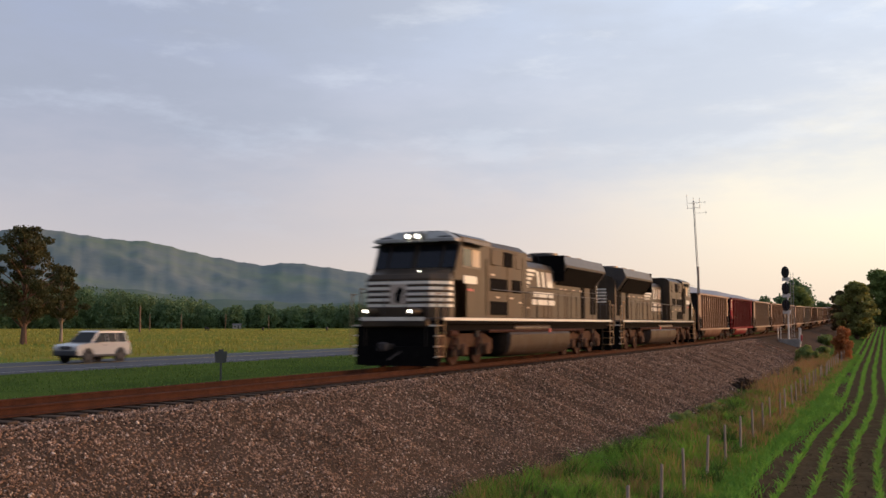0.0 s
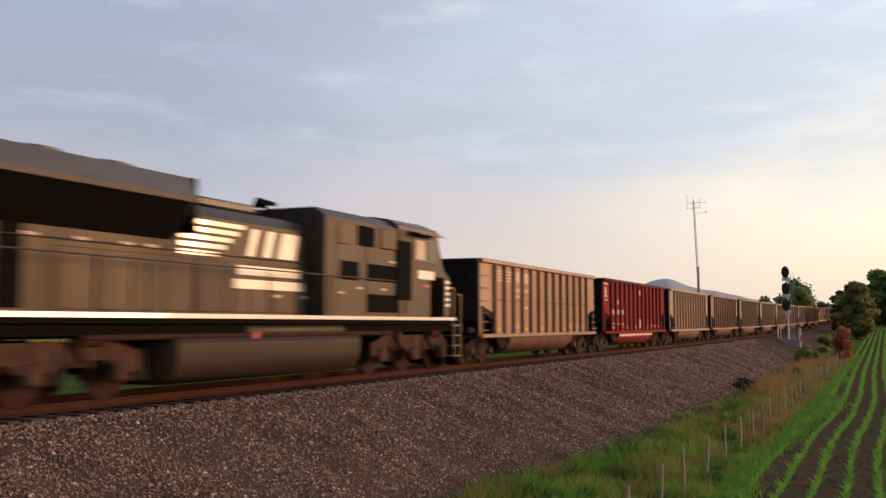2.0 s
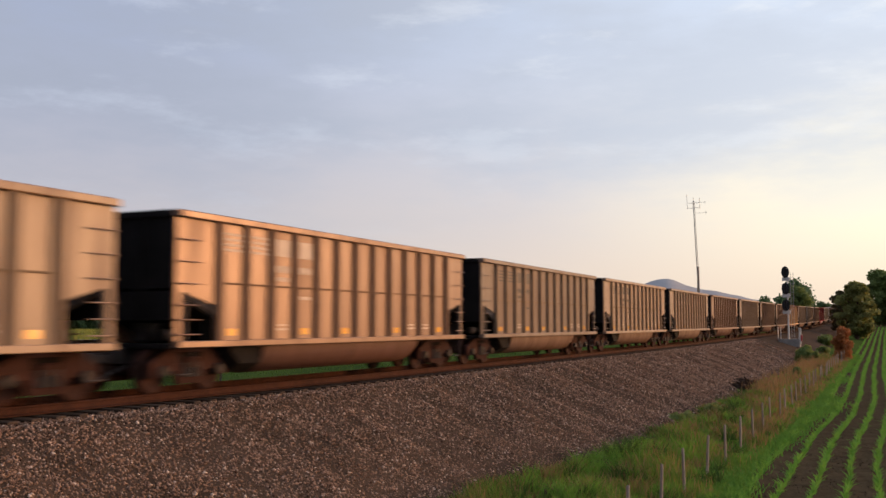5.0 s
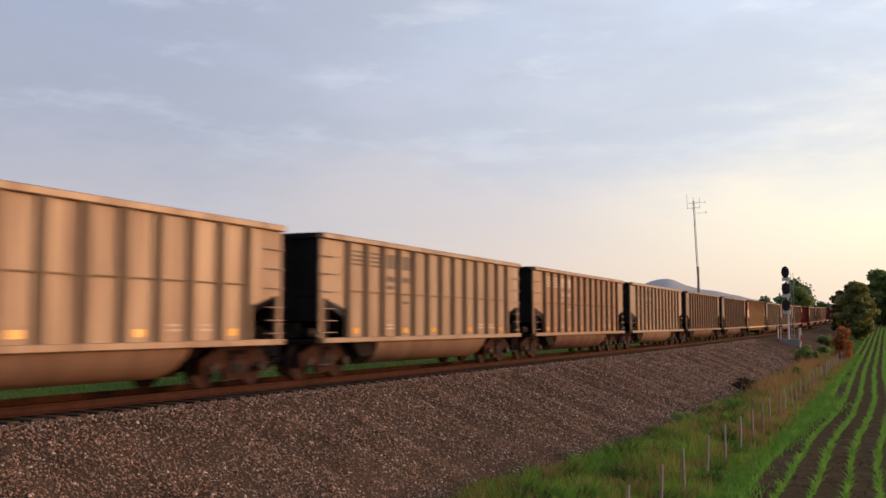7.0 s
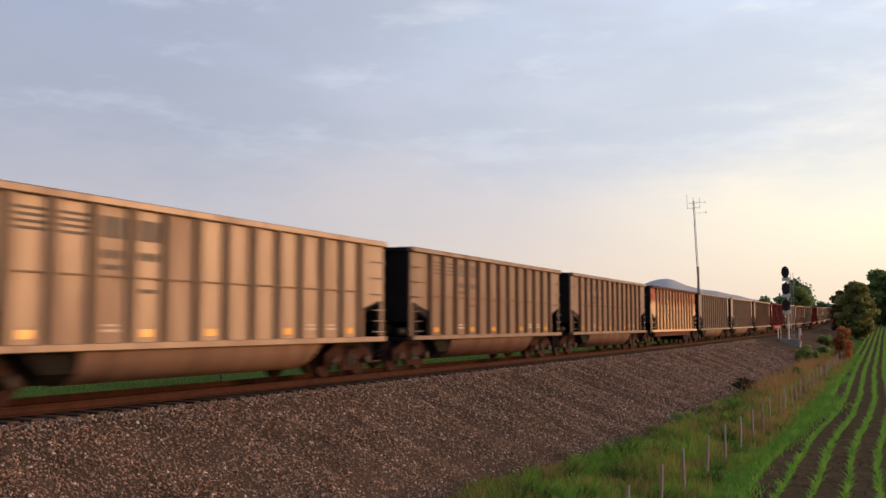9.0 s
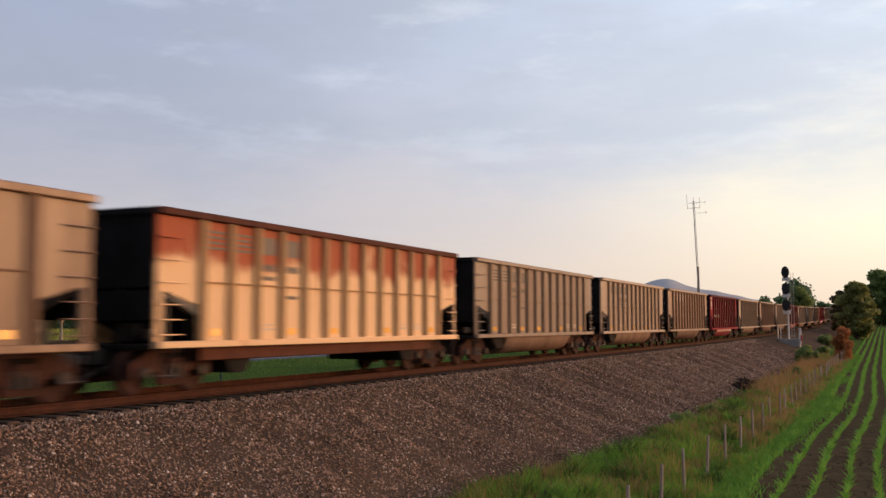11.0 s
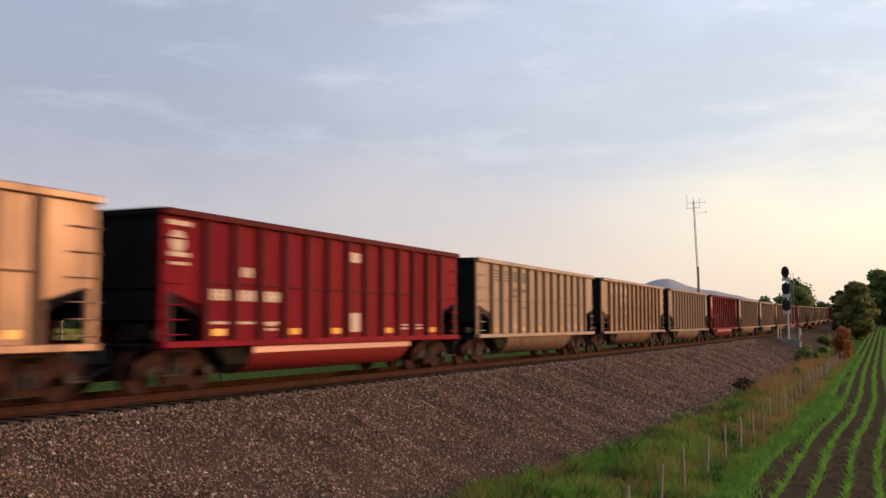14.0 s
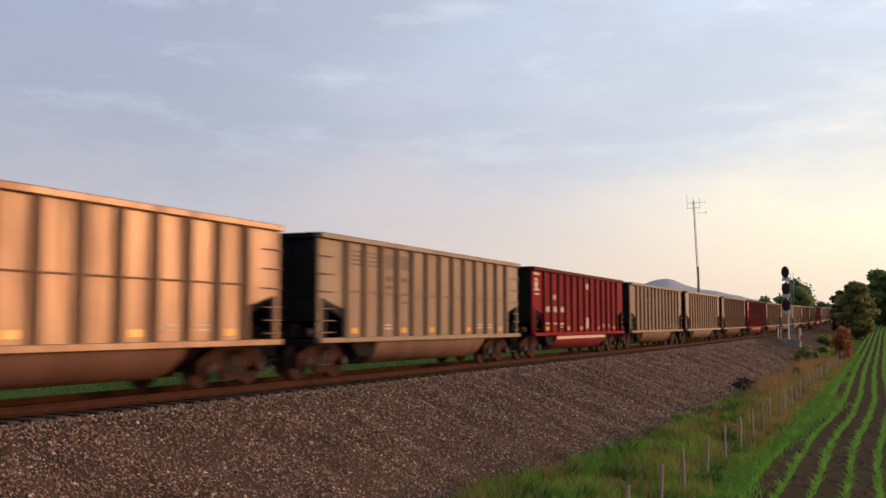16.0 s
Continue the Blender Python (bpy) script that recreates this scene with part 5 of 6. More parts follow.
def build_grass():
    rng = np.random.default_rng(21)
    green = leaf_mat("verge_grass", (0.075, 0.15, 0.025), (0.24, 0.35, 0.065), 0.45)
    dry = leaf_mat("dry_grass", (0.26, 0.17, 0.075), (0.42, 0.26, 0.12), 0.4)
    weed = leaf_mat("bright_weeds", (0.10, 0.25, 0.04), (0.17, 0.34, 0.06), 0.5)
    corn = leaf_mat("young_corn", (0.12, 0.31, 0.045), (0.23, 0.46, 0.075), 0.5)
    n = 62000
    y = 13 + 105 * rng.random(n) ** 2.0
    edge = toe_x(y) - 0.15 + 0.25 * np.sin(y * 0.8)
    x = edge + (-3.95 - edge) * rng.random(n) + rng.normal(0, 0.12, n)
    patch = 0.6 + 0.5 * np.sin(x * 1.9 + y * 0.7) * np.sin(y * 0.45 + 2)
    near_fence = np.exp(-((x + 4.9) / 1.0) ** 2)
    h = (0.16 + 0.42 * np.clip(patch, 0, 1.1)) * (0.6 + 0.7 * rng.random(n)) * (1 - 0.35 * (x > -4.2))
    h = h * (0.5 + 0.5 * smooth01((x - edge) / 1.2))
    is_dry = rng.random(n) < (0.14 + 0.5 * near_fence * smooth01((y - 28) / 14))
    w = 0.010 + 0.00028 * y
    g = ~is_dry
    h = h * (1 - 0.35 * np.exp(-((x + 4.65) / 0.5) ** 2))
    blades("verge_grass", "long uneven green grass between ballast and fence", "grass", x[g], y[g], h[g], w[g], green, seed=2)
    blades("dry_grass", "brown dry grass stalks along the fence", "grass", x[is_dry], y[is_dry], h[is_dry] * 1.25, w[is_dry] * 0.8, dry, seed=3)
    # tussocks: blades bent out from a common root
    m = 1500
    ty = 13.5 + 80 * rng.random(m) ** 2.1
    te = toe_x(ty)
    tx = te - 0.1 + (-4.0 - te) * rng.random(m) ** 1.25
    tall = (0.25 + 0.5 * rng.random(m) ** 2) * (0.55 + 0.45 * smooth01((tx - te) / 1.0)) * np.where(tx > -5.2, 0.7, 1.0)
    per = 55
    bx = np.repeat(tx, per) + rng.normal(0, 0.11, m * per)
    by = np.repeat(ty, per) + rng.normal(0, 0.13, m * per)
    bh = np.repeat(tall, per) * (0.55 + 0.6 * rng.random(m * per))
    kind = np.repeat(rng.random(m), per)
    lush = leaf_mat("lush_tussock", (0.11, 0.25, 0.035), (0.25, 0.43, 0.07), 0.5)
    # darker tussocks give the shaded gaps between the grass
    deep = leaf_mat("shaded_tussock", (0.04, 0.085, 0.018), (0.11, 0.18, 0.04), 0.35)
    straw = leaf_mat("straw_tussock", (0.20, 0.15, 0.055), (0.34, 0.25, 0.11), 0.4)
    far_off = np.repeat(smooth01((ty - 26) / 14), per)
    a, b = kind < 0.55 - 0.25 * far_off, kind > 0.85 - 0.25 * far_off
    for sel, m_t, nm, lb, sd in ((a, lush, "lush_tussocks", "lush bright green grass tussocks beside the ballast", 31), (b, straw, "straw_tussocks", "straw-brown grass tussocks by the fence", 32), (~a & ~b, deep, "dark_tussocks", "dark green tussocks for shaded gaps at the slope's foot", 33)):
        blades(nm, lb, "grass", bx[sel], by[sel], bh[sel], 0.009 + 0.00028 * by[sel], m_t, 0.75, sd)
    # hay meadow and the strip between road and track
    n = 30000
    my = 20 + 330 * rng.random(n) ** 1.5
    mx = -49.5 - (my * 0.95 + 40) * rng.random(n)
    hay = leaf_mat("meadow_hay", (0.20, 0.21, 0.04), (0.46, 0.40, 0.095), 0.5)
    blades("meadow_grass", "yellow-green hay standing in the meadow", "grass", mx, my, (0.16 + 0.24 * rng.random(n)) * (0.7 + 0.5 * np.sin(mx * 0.11 + my * 0.07) ** 2), 0.03 + 0.0006 * my, hay, 0.5, 34)
    n = 20000
    sy = 8 + 150 * rng.random(n) ** 1.4
    sx = rng.uniform(-36.6, -18.6, n)
    turf = leaf_mat("roadside_turf", (0.09, 0.15, 0.03), (0.20, 0.265, 0.055), 0.5)
    blades("roadside_grass", "short dark green grass between road and track", "grass", sx, sy, 0.06 + 0.10 * rng.random(n), 0.02 + 0.0004 * sy, turf, 0.6, 35)
    n = 2600
    blades("dry_thicket", "tall brown dry stalks at the foot of the slope", "grass", rng.normal(-6.5, 0.55, n), rng.uniform(56, 98, n), 0.4 + 0.8 * rng.random(n), np.full(n, 0.02), dry, seed=9)
    n = 25000
    y = 15 + 110 * rng.random(n) ** 1.6
    c = -4.0 + 0.22 * np.sin(y * 0.35)
    x = c + rng.normal(0, 0.32, n) + 0.9 * np.exp(-((y - 52) / 7) ** 2) * rng.random(n) * 1.6
    blades("bright_weeds", "bright low weeds at the edge of the crop field", "weeds", x, y, 0.10 + 0.16 * rng.random(n), 0.018 + 0.0003 * y, weed, 0.8, 4)
    # young corn in rows
    xs, ys, hs = [], [], []
    for k in range(18):
        yy = np.concatenate([np.arange(13, 140, 0.17), np.arange(140, 255, 0.3)])
        yy = yy + rng.normal(0, 0.03, len(yy))
        xx = -3.40 + 0.75 * k + drill(yy) + 0.02 * np.sin(yy * 0.4 + k) + rng.normal(0, 0.025, len(yy))
        keep = rng.random(len(yy)) > 0.07
        xs.append(np.repeat(xx[keep], 5))
        ys.append(np.repeat(yy[keep], 5))
        hs.append(np.repeat(0.15 + 0.10 * rng.random(keep.sum()), 5))
    xs, ys, hs = map(np.concatenate, (xs, ys, hs))
    hs = hs * (0.6 + 0.6 * rng.random(len(hs)))
    blades("young_corn", "rows of young bright green corn in dark soil", "crop", xs, ys, hs, 0.016 + 0.0004 * ys, corn, 1.1, 5)
    # clods on the open soil
    n = 14000
    x, y = rng.uniform(-3.3, 6.5, n), 14 + 50 * rng.random(n) ** 1.8
    base = np.array([(1, 0, 0), (-1, 0, 0), (0, 1, 0), (0, -1, 0), (0, 0, 0.7), (0, 0, -0.7)], dtype=float)
    tri = np.array([(0, 2, 4), (2, 1, 4), (1, 3, 4), (3, 0, 4), (2, 0, 5), (1, 2, 5), (3, 1, 5), (0, 3, 5)])
    v = (base[None] + rng.normal(0, 0.25, (n, 6, 3))) * (0.015 + 0.03 * rng.random((n, 1, 1)) ** 2) + np.stack([x, y, land(x, y) + 0.005], -1)[:, None, :]
    tagged(quick("soil_clods", v.reshape(-1, 3), (tri[None] + (np.arange(n) * 6)[:, None, None]).reshape(-1, 3), M_SOIL), "dark crumbled clods of field soil", "soil", kind="stuff")


M_SOIL = mat("field_soil", (0.06, 0.042, 0.024), (0.13, 0.088, 0.05), rough=0.95, spec=0.1, scale=2, bump=0.3)
build_grass()


# ---------------------------------------------------------------- fence, signal, poles
M_POST = mat("weathered_fence_wood", (0.40, 0.31, 0.25), (0.26, 0.20, 0.16), rough=0.85, scale=4, fine=30, bump=0.4, stretch=(3, 3, 0.5), rand=0.3)
M_POLE = mat("pole_wood", (0.26, 0.16, 0.10), (0.17, 0.11, 0.07), rough=0.85, scale=2, fine=20, bump=0.3, stretch=(3, 3, 0.4))
M_STEEL = mat("galvanised_steel", (0.48, 0.47, 0.45), (0.36, 0.35, 0.34), rough=0.5, metal=0.4, scale=2, bump=0.05)
M_CONCRETE = mat("concrete", (0.34, 0.32, 0.30), (0.24, 0.23, 0.21), rough=0.9, scale=1.5, fine=20, bump=0.3)
M_SIGNALBLACK = mat("signal_black", (0.015, 0.015, 0.016), rough=0.6, scale=4, bump=0.05)
M_SIGNALWHITE = mat("signal_white", (0.75, 0.73, 0.69), (0.62, 0.6, 0.56), rough=0.5, scale=3, bump=0.05)
M_DARKLENS = mat("unlit_lens", (0.03, 0.012, 0.012), rough=0.1, bump=0.0)
M_SIGNGREY = mat("grey_sign_back", (0.10, 0.095, 0.09), (0.07, 0.066, 0.062), rough=0.6, scale=3, bump=0.1)


def build_fence():
    rng = random.Random(8)
    first = None
    for k in range(-4, 30):
        y = 27.6 + 3.05 * k + rng.uniform(-0.15, 0.15)
        x = -4.65 + rng.uniform(-0.06, 0.06)
        at = pose(x, y, float(land(x, y)) - 0.1, rng.uniform(-2.5, 2.5), rng.uniform(-2.5, 2.5), rng.uniform(0, 60))
        if first is None:
            first = part("fence_post", MB().loft([[(r * math.cos(a), r * math.sin(a), z) for a in (i * math.pi / 4 for i in range(8))] for z, r in ((0, 0.042), (0.6, 0.038), (1.25, 0.035), (1.28, 0.024))]), M_POST)
            tagged(first, "weathered grey wooden fence post in long grass", "fence post", "posts of the field fence")
            first.matrix_basis = at
        else:
            copy_thing(first, at)


def build_signal():
    x, y = -10.85, 119.0
    z = float(bed_z(np.array([x]), np.array([y]))[0])
    s = new("railway_signal")
    tagged(s, "tall three-head black railway signal on a silver mast", "railway signal")
    top = -0.1 - z
    part("foundation", MB().box((0.2, 0, top / 2 - 0.15), (2.3, 1.8, top + 0.3), 0.04), M_CONCRETE, s)
    part("mast", MB().tube((0.1, 0, top), (0.1, 0, top + 7.6), 0.11, 0.09, 12), M_SIGNALWHITE, s)
    lad = part("ladder", MB().box((0.42, 0.12, top + 3.9), (0.045, 0.045, 7.4)).box((0.72, 0.12, top + 3.9), (0.045, 0.045, 7.4)), M_STEEL, s, smooth=False)
    for i in range(22):
        part("rung", MB().tube((0.42, 0.12, top + 0.4 + i * 0.33), (0.72, 0.12, top + 0.4 + i * 0.33), 0.014, n=5), M_STEEL, lad)
    for zz in (7.65, 5.75, 3.85):
        h = part("signal_head", MB().loft([[(0.44 * math.cos(a), yy, 0.68 * math.sin(a)) for a in (i * math.pi / 8 for i in range(16))] for yy in (0.0, -0.05)]), M_SIGNALBLACK, s, at=pose(-0.1, -0.2, top + zz))
        part("lamp_case", MB().box((0, 0.16, 0), (0.36, 0.28, 0.9), 0.05), M_SIGNALBLACK, h)
        for q in (-0.33, 0.0, 0.33):
            part("lens", MB().tube((0, -0.055, q), (0, -0.075, q), 0.1, n=12), M_DARKLENS, h)
            part("hood", MB().lathe((0, 0, 0), "z", [(0.0, 0.13), (0.28, 0.13), (0.28, 0.115), (0.0, 0.115)], 14), M_SIGNALBLACK, h, at=pose(0, -0.05, q, 90))
        part("bracket", MB().box((-0.05, -0.05, top + zz - 0.8), (0.85, 0.2, 0.42), 0.02), M_SIGNALWHITE, s)
    for dx in (-0.75, -0.45):
        part("guard_post", MB().tube((dx - 0.25, -0.6, top), (dx - 0.25, -0.6, top + 1.35), 0.05, n=8), M_SIGNALWHITE, s)
    part("relay_post", MB().box((1.35, -0.5, top + 0.35), (0.28, 0.28, 1.8), 0.03), M_SIGNALWHITE, s)
    part("warning_plate", MB().box((1.52, -0.66, top + 0.1), (0.22, 0.02, 0.7), 0.005), M_GRAFFITI, s, "red warning plate")
    s.matrix_basis = pose(x, y, z)


def build_masts():
    x, y = -23.95, 138.5
    z = float(land(x, y))
    m = new("radio_mast")
    tagged(m, "slender leaning radio mast with small aerials", "radio mast")
    H = 19.2
    b = MB()
    for i in range(3):
        a = 2 * math.pi * i / 3
        b.tube((0.16 * math.cos(a), 0.16 * math.sin(a), 0), (0.10 * math.cos(a), 0.10 * math.sin(a), H), 0.035, 0.03, 6)
    part("mast_legs", b, M_STEEL, m)
    for i in range(38):
        za = 0.4 + i * 0.49
        r = 0.16 - 0.06 * za / H
        t = MB()
        for j in range(3):
            a, c = 2 * math.pi * j / 3, 2 * math.pi * (j + 1) / 3
            t.tube((r * math.cos(a), r * math.sin(a), za), (r * math.cos(c), r * math.sin(c), za + 0.4), 0.012, n=4)
        part("lattice", t, M_STEEL, m)
    for zz in (H - 0.3, H - 1.0):
        part("crossarm", MB().tube((-0.9, 0, zz), (0.85, 0, zz), 0.03, n=6), M_STEEL, m)
    for dx, z0, z1 in ((-0.9, H - 1.1, H + 0.9), (0.85, H - 1.2, H + 0.4), (0.0, H - 0.3, H + 0.5)):
        part("aerial", MB().tube((dx, 0, z0), (dx, 0, z1), 0.025, n=6), M_STEEL, m)
    for zz in (H - 0.3, H - 1.75):
        part("side_aerial", MB().tube((0.1, 0, zz), (1.8, 0, zz + 0.05), 0.02, n=5).tube((1.6, 0, zz - 0.2), (1.6, 0, zz + 0.25), 0.015, n=5), M_STEEL, m)
    m.matrix_basis = pose(x, y, z, 0, -2.2, 24)
    for px, py, h, r in ((-24.4, 139.5, 10.0, 0.2), (-203.9, 229.1, 7.6, 0.28), (-235.0, 269.0, 6.0, 0.18), (-246.0, 299.0, 6.2, 0.18), (-254.0, 337.0, 6.5, 0.18), (-262.0, 380.0, 6.5, 0.18)):
        p = new("utility_pole")
        tagged(p, "weathered brown wooden utility pole", "utility pole", "poles of the line")
        part("shaft", MB().tube((0, 0, -0.3), (0, 0, h), r, r * 0.8, 10), M_POLE, p)
        part("cap", MB().tube((0, 0, h), (0, 0, h + 0.06), r * 0.85, r * 0.6, 10), M_STEEL, p)
        p.matrix_basis = pose(px, py, float(land(px, py)))


def build_marker():
    x, y = -23.4, 30.8
    p = new("trackside_marker")
    tagged(p, "small dark trackside marker board on a thin post", "sign")
    part("post", MB().box((0, 0, 0.6), (0.07, 0.05, 1.4), 0.008), M_SIGNGREY, p)
    part("board", MB().prism([(-0.2, 0.85), (0.2, 0.85), (0.24, 1.28), (0.10, 1.28), (0.08, 1.36), (-0.08, 1.36), (-0.10, 1.28), (-0.24, 1.28)], -0.045, -0.028, axis=1), M_SIGNGREY, p, smooth=False)
    p.matrix_basis = pose(x, y, float(land(x, y)), 0, 0, 30)


def build_far_things():
    h = new("farmhouse")
    tagged(h, "small pale farm building before the woods", "house")
    part("wall", MB().box((0, 0, 0.9), (4.4, 3.0, 1.8)), M_CONCRETE, h, smooth=False)
    part("roof", MB().prism([(-1.7, 1.8), (1.7, 1.8), (0, 2.7)], -2.4, 2.4), M_ROOF, h, smooth=False)
    part("door", MB().box((0.8, -1.52, 0.8), (0.8, 0.06, 1.6)), M_CLAD, h, smooth=False)
    part("window", MB().box((-1.0, -1.52, 1.1), (0.8, 0.06, 0.7)), M_GLASS, h, smooth=False)
    h.matrix_basis = pose(-313, 425, float(land(-313, 425)), 0, 0, 36)
    first = None
    for x, y, rz in ((-185, 265, 30), (-205, 262, 75), (-176, 290, 200)):
        at = pose(x, y, float(land(x, y)), 0, 0, rz)
        if first is None:
            c = new("cow")
            tagged(c, "dark cow grazing in the meadow", "cow", "cattle in the meadow")
            part("body", MB().loft([[(a * 0.36 * math.cos(t), yy, 0.98 + a * 0.38 * math.sin(t)) for t in (i * math.pi / 5 for i in range(10))] for yy, a in ((-0.95, 0.5), (-0.7, 0.95), (0, 1.0), (0.7, 0.95), (0.95, 0.45))]), M_SIGNALBLACK, c)
            part("head", MB().box((0, -1.3, 0.75), (0.24, 0.5, 0.28), 0.06), M_SIGNALBLACK, c)
            for dx in (-0.22, 0.22):
                for dy in (-0.65, 0.65):
                    part("leg", MB().tube((dx, dy, 0.0), (dx, dy, 0.75), 0.06, 0.1, 6), M_SIGNALBLACK, c)
            c.matrix_basis = at
            first = c
        else:
            copy_thing(first, at)


build_fence()
build_signal()
build_masts()
build_marker()

# ---------------------------------------------------------------- the car on the road
SUV_X, SUV_Y, SUV_Z = -43.4, 44.8, -0.67
M_SUVPAINT = mat("silver_white_car_paint", (0.62, 0.60, 0.56), (0.56, 0.54, 0.50), rough=0.22, scale=1.5, fine=60, bump=0.0, coat=0.6)
M_TYRE = mat("tyre_rubber", (0.02, 0.02, 0.02), rough=0.85, scale=8, bump=0.2)
M_RIM = mat("alloy_rim", (0.5, 0.5, 0.5), rough=0.35, metal=0.8, bump=0.0)
M_CLAD = mat("dark_cladding", (0.06, 0.06, 0.065), rough=0.6, scale=4, bump=0.1)
M_CARGLASS = mat("dark_tinted_glass", (0.008, 0.011, 0.010), rough=0.1, bump=0.0, spec=0.25)
M_TAIL = mat("red_tail_lens", (0.4, 0.02, 0.02), rough=0.2, bump=0.0)
M_CARLIGHT = mat("clear_headlamp", (0.7, 0.7, 0.72), rough=0.1, bump=0.0)


def suv():
    car = new("suv")
    tagged(car, "silver-white estate off-roader driving along the road", "car")
    low = [(-2.35, 0.42), (-2.40, 0.62), (-2.36, 0.92), (-2.2, 1.02), (-1.15, 1.10), (2.25, 1.12), (2.36, 1.0), (2.40, 0.62), (2.32, 0.40)]
    part("body", MB().loft([[(x * 0.97, y, z) for y, z in low] if abs(x) > 0.9 else [(x, y, z) for y, z in low] for x in (-0.94, -0.86, 0.86, 0.94)], caps=True), M_SUVPAINT, car)
    top = [(-1.2, 1.08), (2.22, 1.10), (2.06, 1.70), (1.8, 1.77), (-0.1, 1.79), (-0.42, 1.72)]
    part("cabin", MB().loft([[(-0.88, y, z) if z < 1.3 else (-0.74, y, z) for y, z in top], [(0.88, y, z) if z < 1.3 else (0.74, y, z) for y, z in top]]), M_SUVPAINT, car, smooth=False)
    for s in (-1, 1):
        for y0, y1, y2, y3 in ((-0.95, 0.2, 0.2, -0.32), (0.28, 1.12, 1.10, 0.28), (1.2, 2.05, 1.92, 1.2)):
            q = [(s * 0.885, y0, 1.14), (s * 0.885, y1, 1.14), (s * 0.772, y2, 1.66), (s * 0.772, y3, 1.66)]
            part("side_window", MB().loft([q if s > 0 else q[::-1], [(x + s * 0.012, y, z) for x, y, z in (q if s > 0 else q[::-1])]]), M_CARGLASS, car, smooth=False)
        part("cladding", MB().box((s * 0.925, 0, 0.40), (0.05, 4.0, 0.12), 0.02), M_CLAD, car)
        part("mirror", MB().box((s * 1.0, -0.75, 1.16), (0.18, 0.12, 0.16), 0.03), M_CLAD, car)
        part("roof_rail", MB().tube((s * 0.62, 0.0, 1.84), (s * 0.62, 1.8, 1.83), 0.02, n=6), M_CLAD, car)
        part("headlight", MB().box((s * 0.68, -2.36, 0.82), (0.4, 0.1, 0.18), 0.03), M_CARLIGHT, car)
        part("tail_light", MB().box((s * 0.82, 2.34, 0.98), (0.16, 0.1, 0.4), 0.02), M_TAIL, car)
        part("door_handle", MB().box((s * 0.935, 0.05, 0.97), (0.03, 0.2, 0.04), 0.01), M_CLAD, car)
        for y in (-1.46, 1.42):
            part("wheel_arch", MB().lathe((s * 0.90, y, 0.38), "x", [(0.0, 0.36), (0.0, 0.46), (0.05, 0.46), (0.05, 0.36)], 20), M_CLAD, car)
            w = MB().lathe((0, 0, 0), "x", [(-0.12, 0.2), (-0.12, 0.34), (-0.09, 0.38), (0.09, 0.38), (0.12, 0.34), (0.12, 0.22), (0.09, 0.2)], 24)
            wh = part("road_wheel", w, M_TYRE, car, at=pose(s * 0.84, y, 0.38))
            rim = MB().lathe((s * 0.07, 0, 0), "x", [(-0.02, 0.03), (-0.02, 0.22), (0.02, 0.22), (0.02, 0.17), (-0.005, 0.16), (-0.005, 0.03)], 20)
            for i in range(5):
                a = 2 * math.pi * i / 5
                rim.tube((s * 0.08, 0, 0), (s * 0.08, math.cos(a) * 0.19, math.sin(a) * 0.19), 0.03, n=6)
            part("rim", rim, M_RIM, wh)
    q = [(-0.82, -1.16, 1.12), (0.82, -1.16, 1.12), (0.7, -0.45, 1.68), (-0.7, -0.45, 1.68)]
    part("windscreen", MB().loft([q[::-1], [(x, y - 0.012, z + 0.012) for x, y, z in q[::-1]]]), M_CARGLASS, car, smooth=False)
    q = [(-0.8, 2.24, 1.14), (0.8, 2.24, 1.14), (0.7, 2.09, 1.64), (-0.7, 2.09, 1.64)]
    part("rear_window", MB().loft([q, [(x, y + 0.012, z) for x, y, z in q]]), M_CARGLASS, car, smooth=False)
    part("front_bumper", MB().box((0, -2.40, 0.55), (1.84, 0.22, 0.3), 0.06), M_CLAD, car)
    part("rear_bumper", MB().box((0, 2.42, 0.55), (1.84, 0.2, 0.28), 0.06), M_CLAD, car)
    part("grille", MB().box((0, -2.38, 0.84), (0.9, 0.1, 0.2), 0.03), M_CLAD, car)
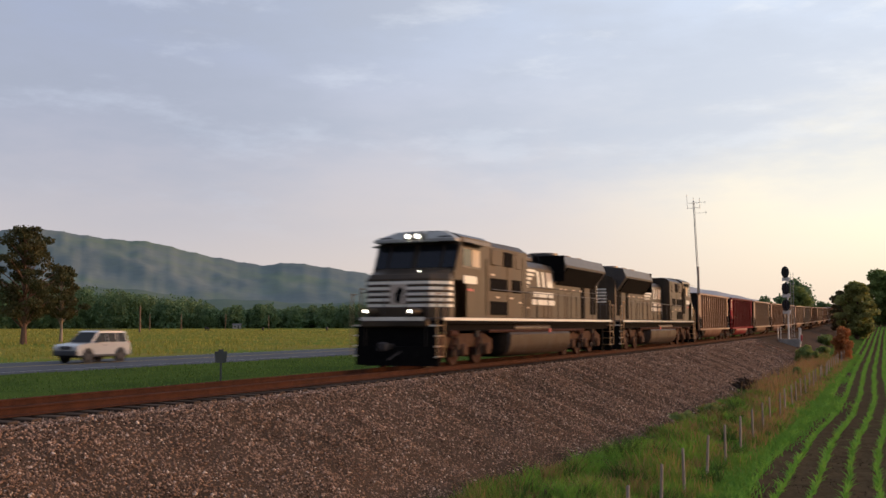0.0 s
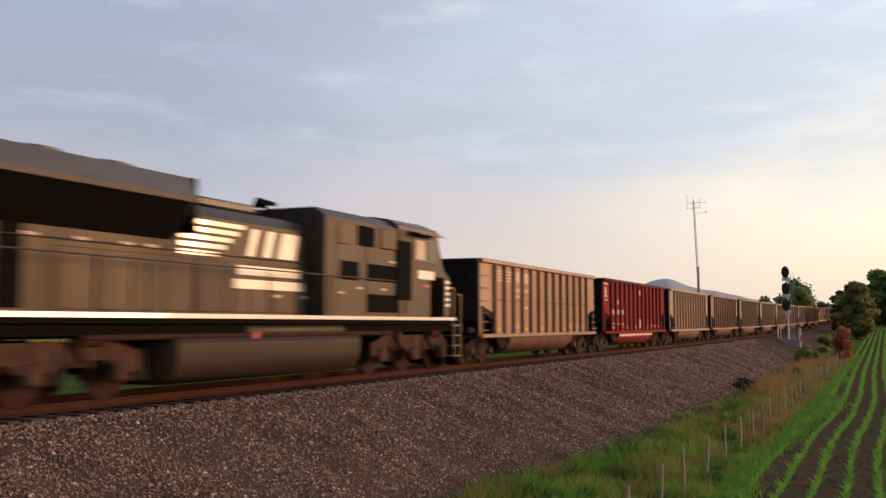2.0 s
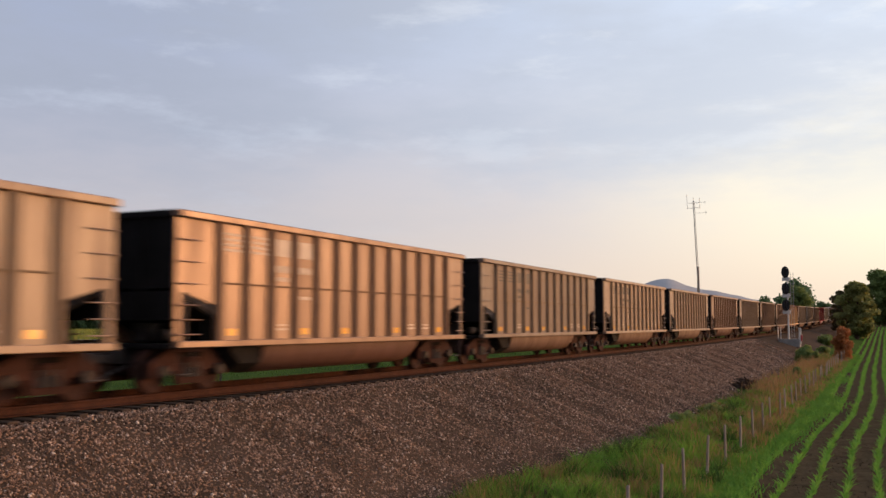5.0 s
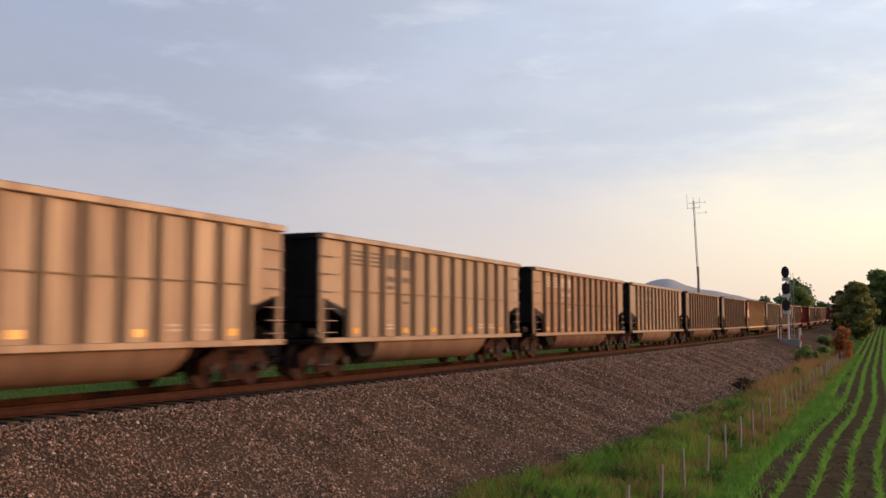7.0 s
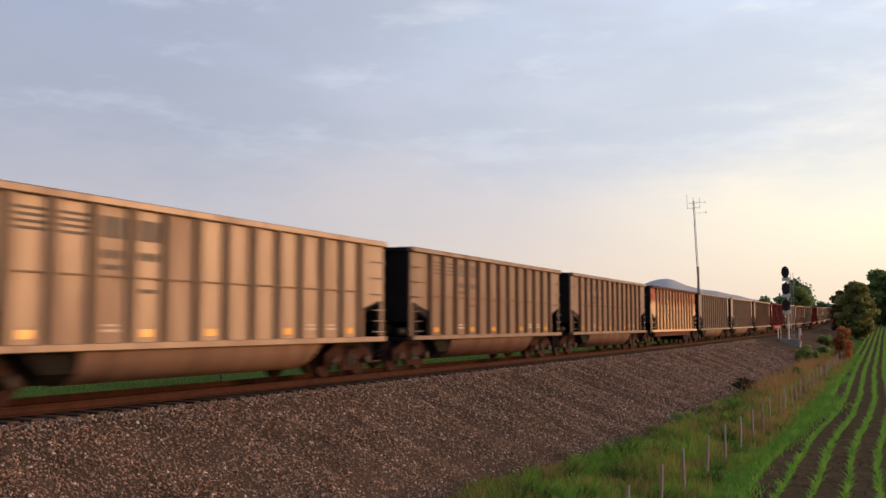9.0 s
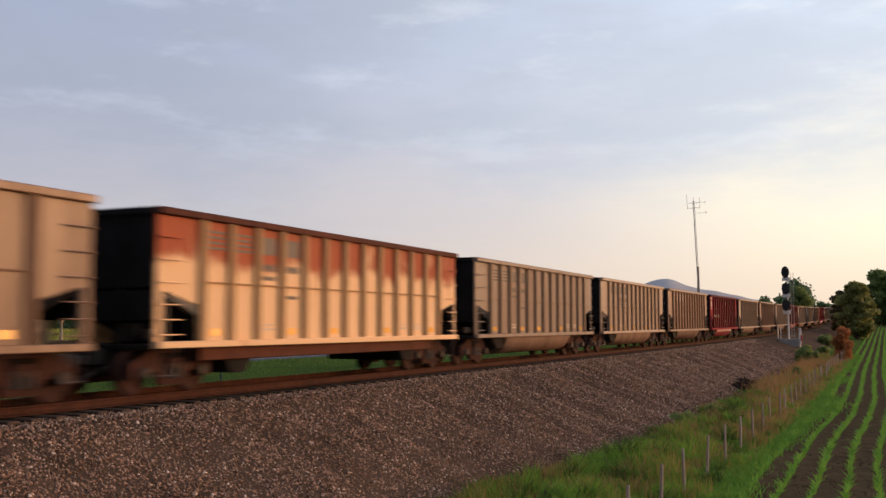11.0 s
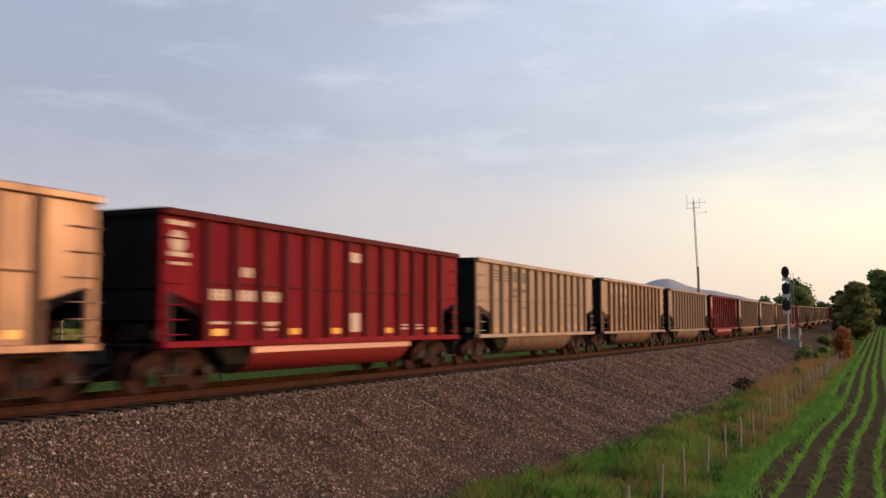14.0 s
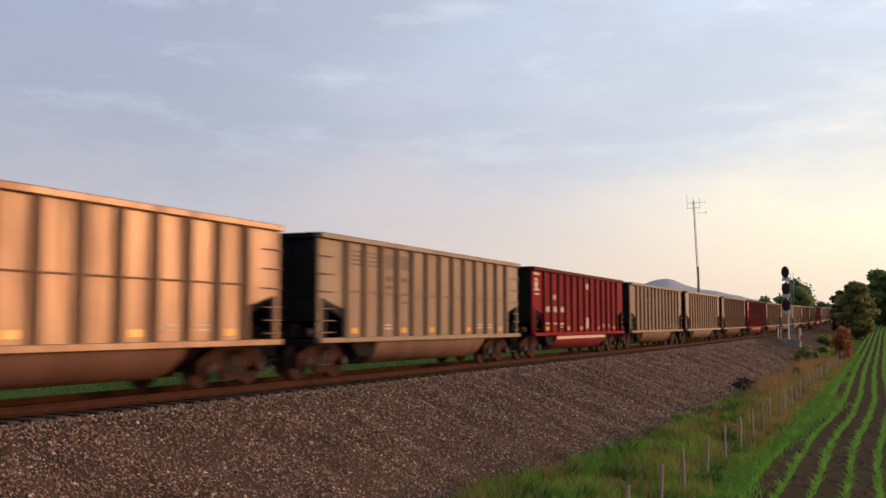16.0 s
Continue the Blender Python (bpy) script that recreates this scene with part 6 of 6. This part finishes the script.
    part("underbody", MB().box((0, 0, 0.4), (1.6, 4.3, 0.2), 0.03), M_TYRE, car)
    for ob in car.children:
        if ob.name.startswith("road_wheel"):
            ob.matrix_basis.translation.y *= 0.91
        else:
            ob.data.transform(Matrix.Diagonal((1.0, 0.91, 1.04, 1.0)))
    car.matrix_basis = pose(SUV_X, SUV_Y, SUV_Z)
    return car


SUV = suv()

build_far_things()

# ---------------------------------------------------------------- motion
def track_pose(y, turned=False):
    up = math.degrees(math.atan(float(rise(y + 6) - rise(y - 6)) / 12))
    return pose(TRACK_X, y, float(rise(y)), -up if turned else up, 0, 180 if turned else 0)


def slack(t):
    """How far the train lags behind an even speed."""
    return float(np.interp(t, (0, 1.0, 2.0, 3.5, 6.5, 8.0, 9.0, 11.5, 12.5, 13.3, 14.2, 15.0, 15.5, 16.0), (-0.3, -0.2, -0.05, 0, 0.22, 0.15, -0.1, -0.55, -0.42, -0.45, -0.3, -0.25, -0.12, 0.1)))


def motions():
    times = [t * 0.5 for t in range(33)]
    for thing, back in [(LOCO_A, LOCO / 2), (LOCO_B, 1.5 * LOCO)] + CARS:
        walk(thing, [(t, track_pose(HEAD + back - V * t + slack(t), thing is LOCO_B)) for t in times])
    walk(SUV, [(t, pose(SUV_X, SUV_Y - 23.7 * t, SUV_Z)) for t in (0.0, 8.0, 16.0)])
    # wheels roll: one turning action for each place of an axle in its truck
    keyed = {}
    for ob in [o for o in bpy.data.objects if o.name.startswith("wheelset") or o.name.startswith("road_wheel")]:
        here = ob.matrix_basis.translation.copy()
        r = here.z
        back = ob.parent.parent is LOCO_B
        key = (round(here.x, 2), round(here.y, 2), round(r, 2), back)
        if key not in keyed:
            speed = 23.7 if ob.name.startswith("road_wheel") else V
            turn = math.degrees(speed / r / FPS) * (-1 if back else 1)
            walk(ob, [(i / FPS, pose(here.x, here.y, here.z, turn * i)) for i in range(16 * FPS + 1)])
            keyed[key] = ob.animation_data
        else:
            ob.rotation_mode = "QUATERNION"
            data = ob.animation_data_create()
            data.action, data.action_slot = keyed[key].action, keyed[key].action_slot


motions()
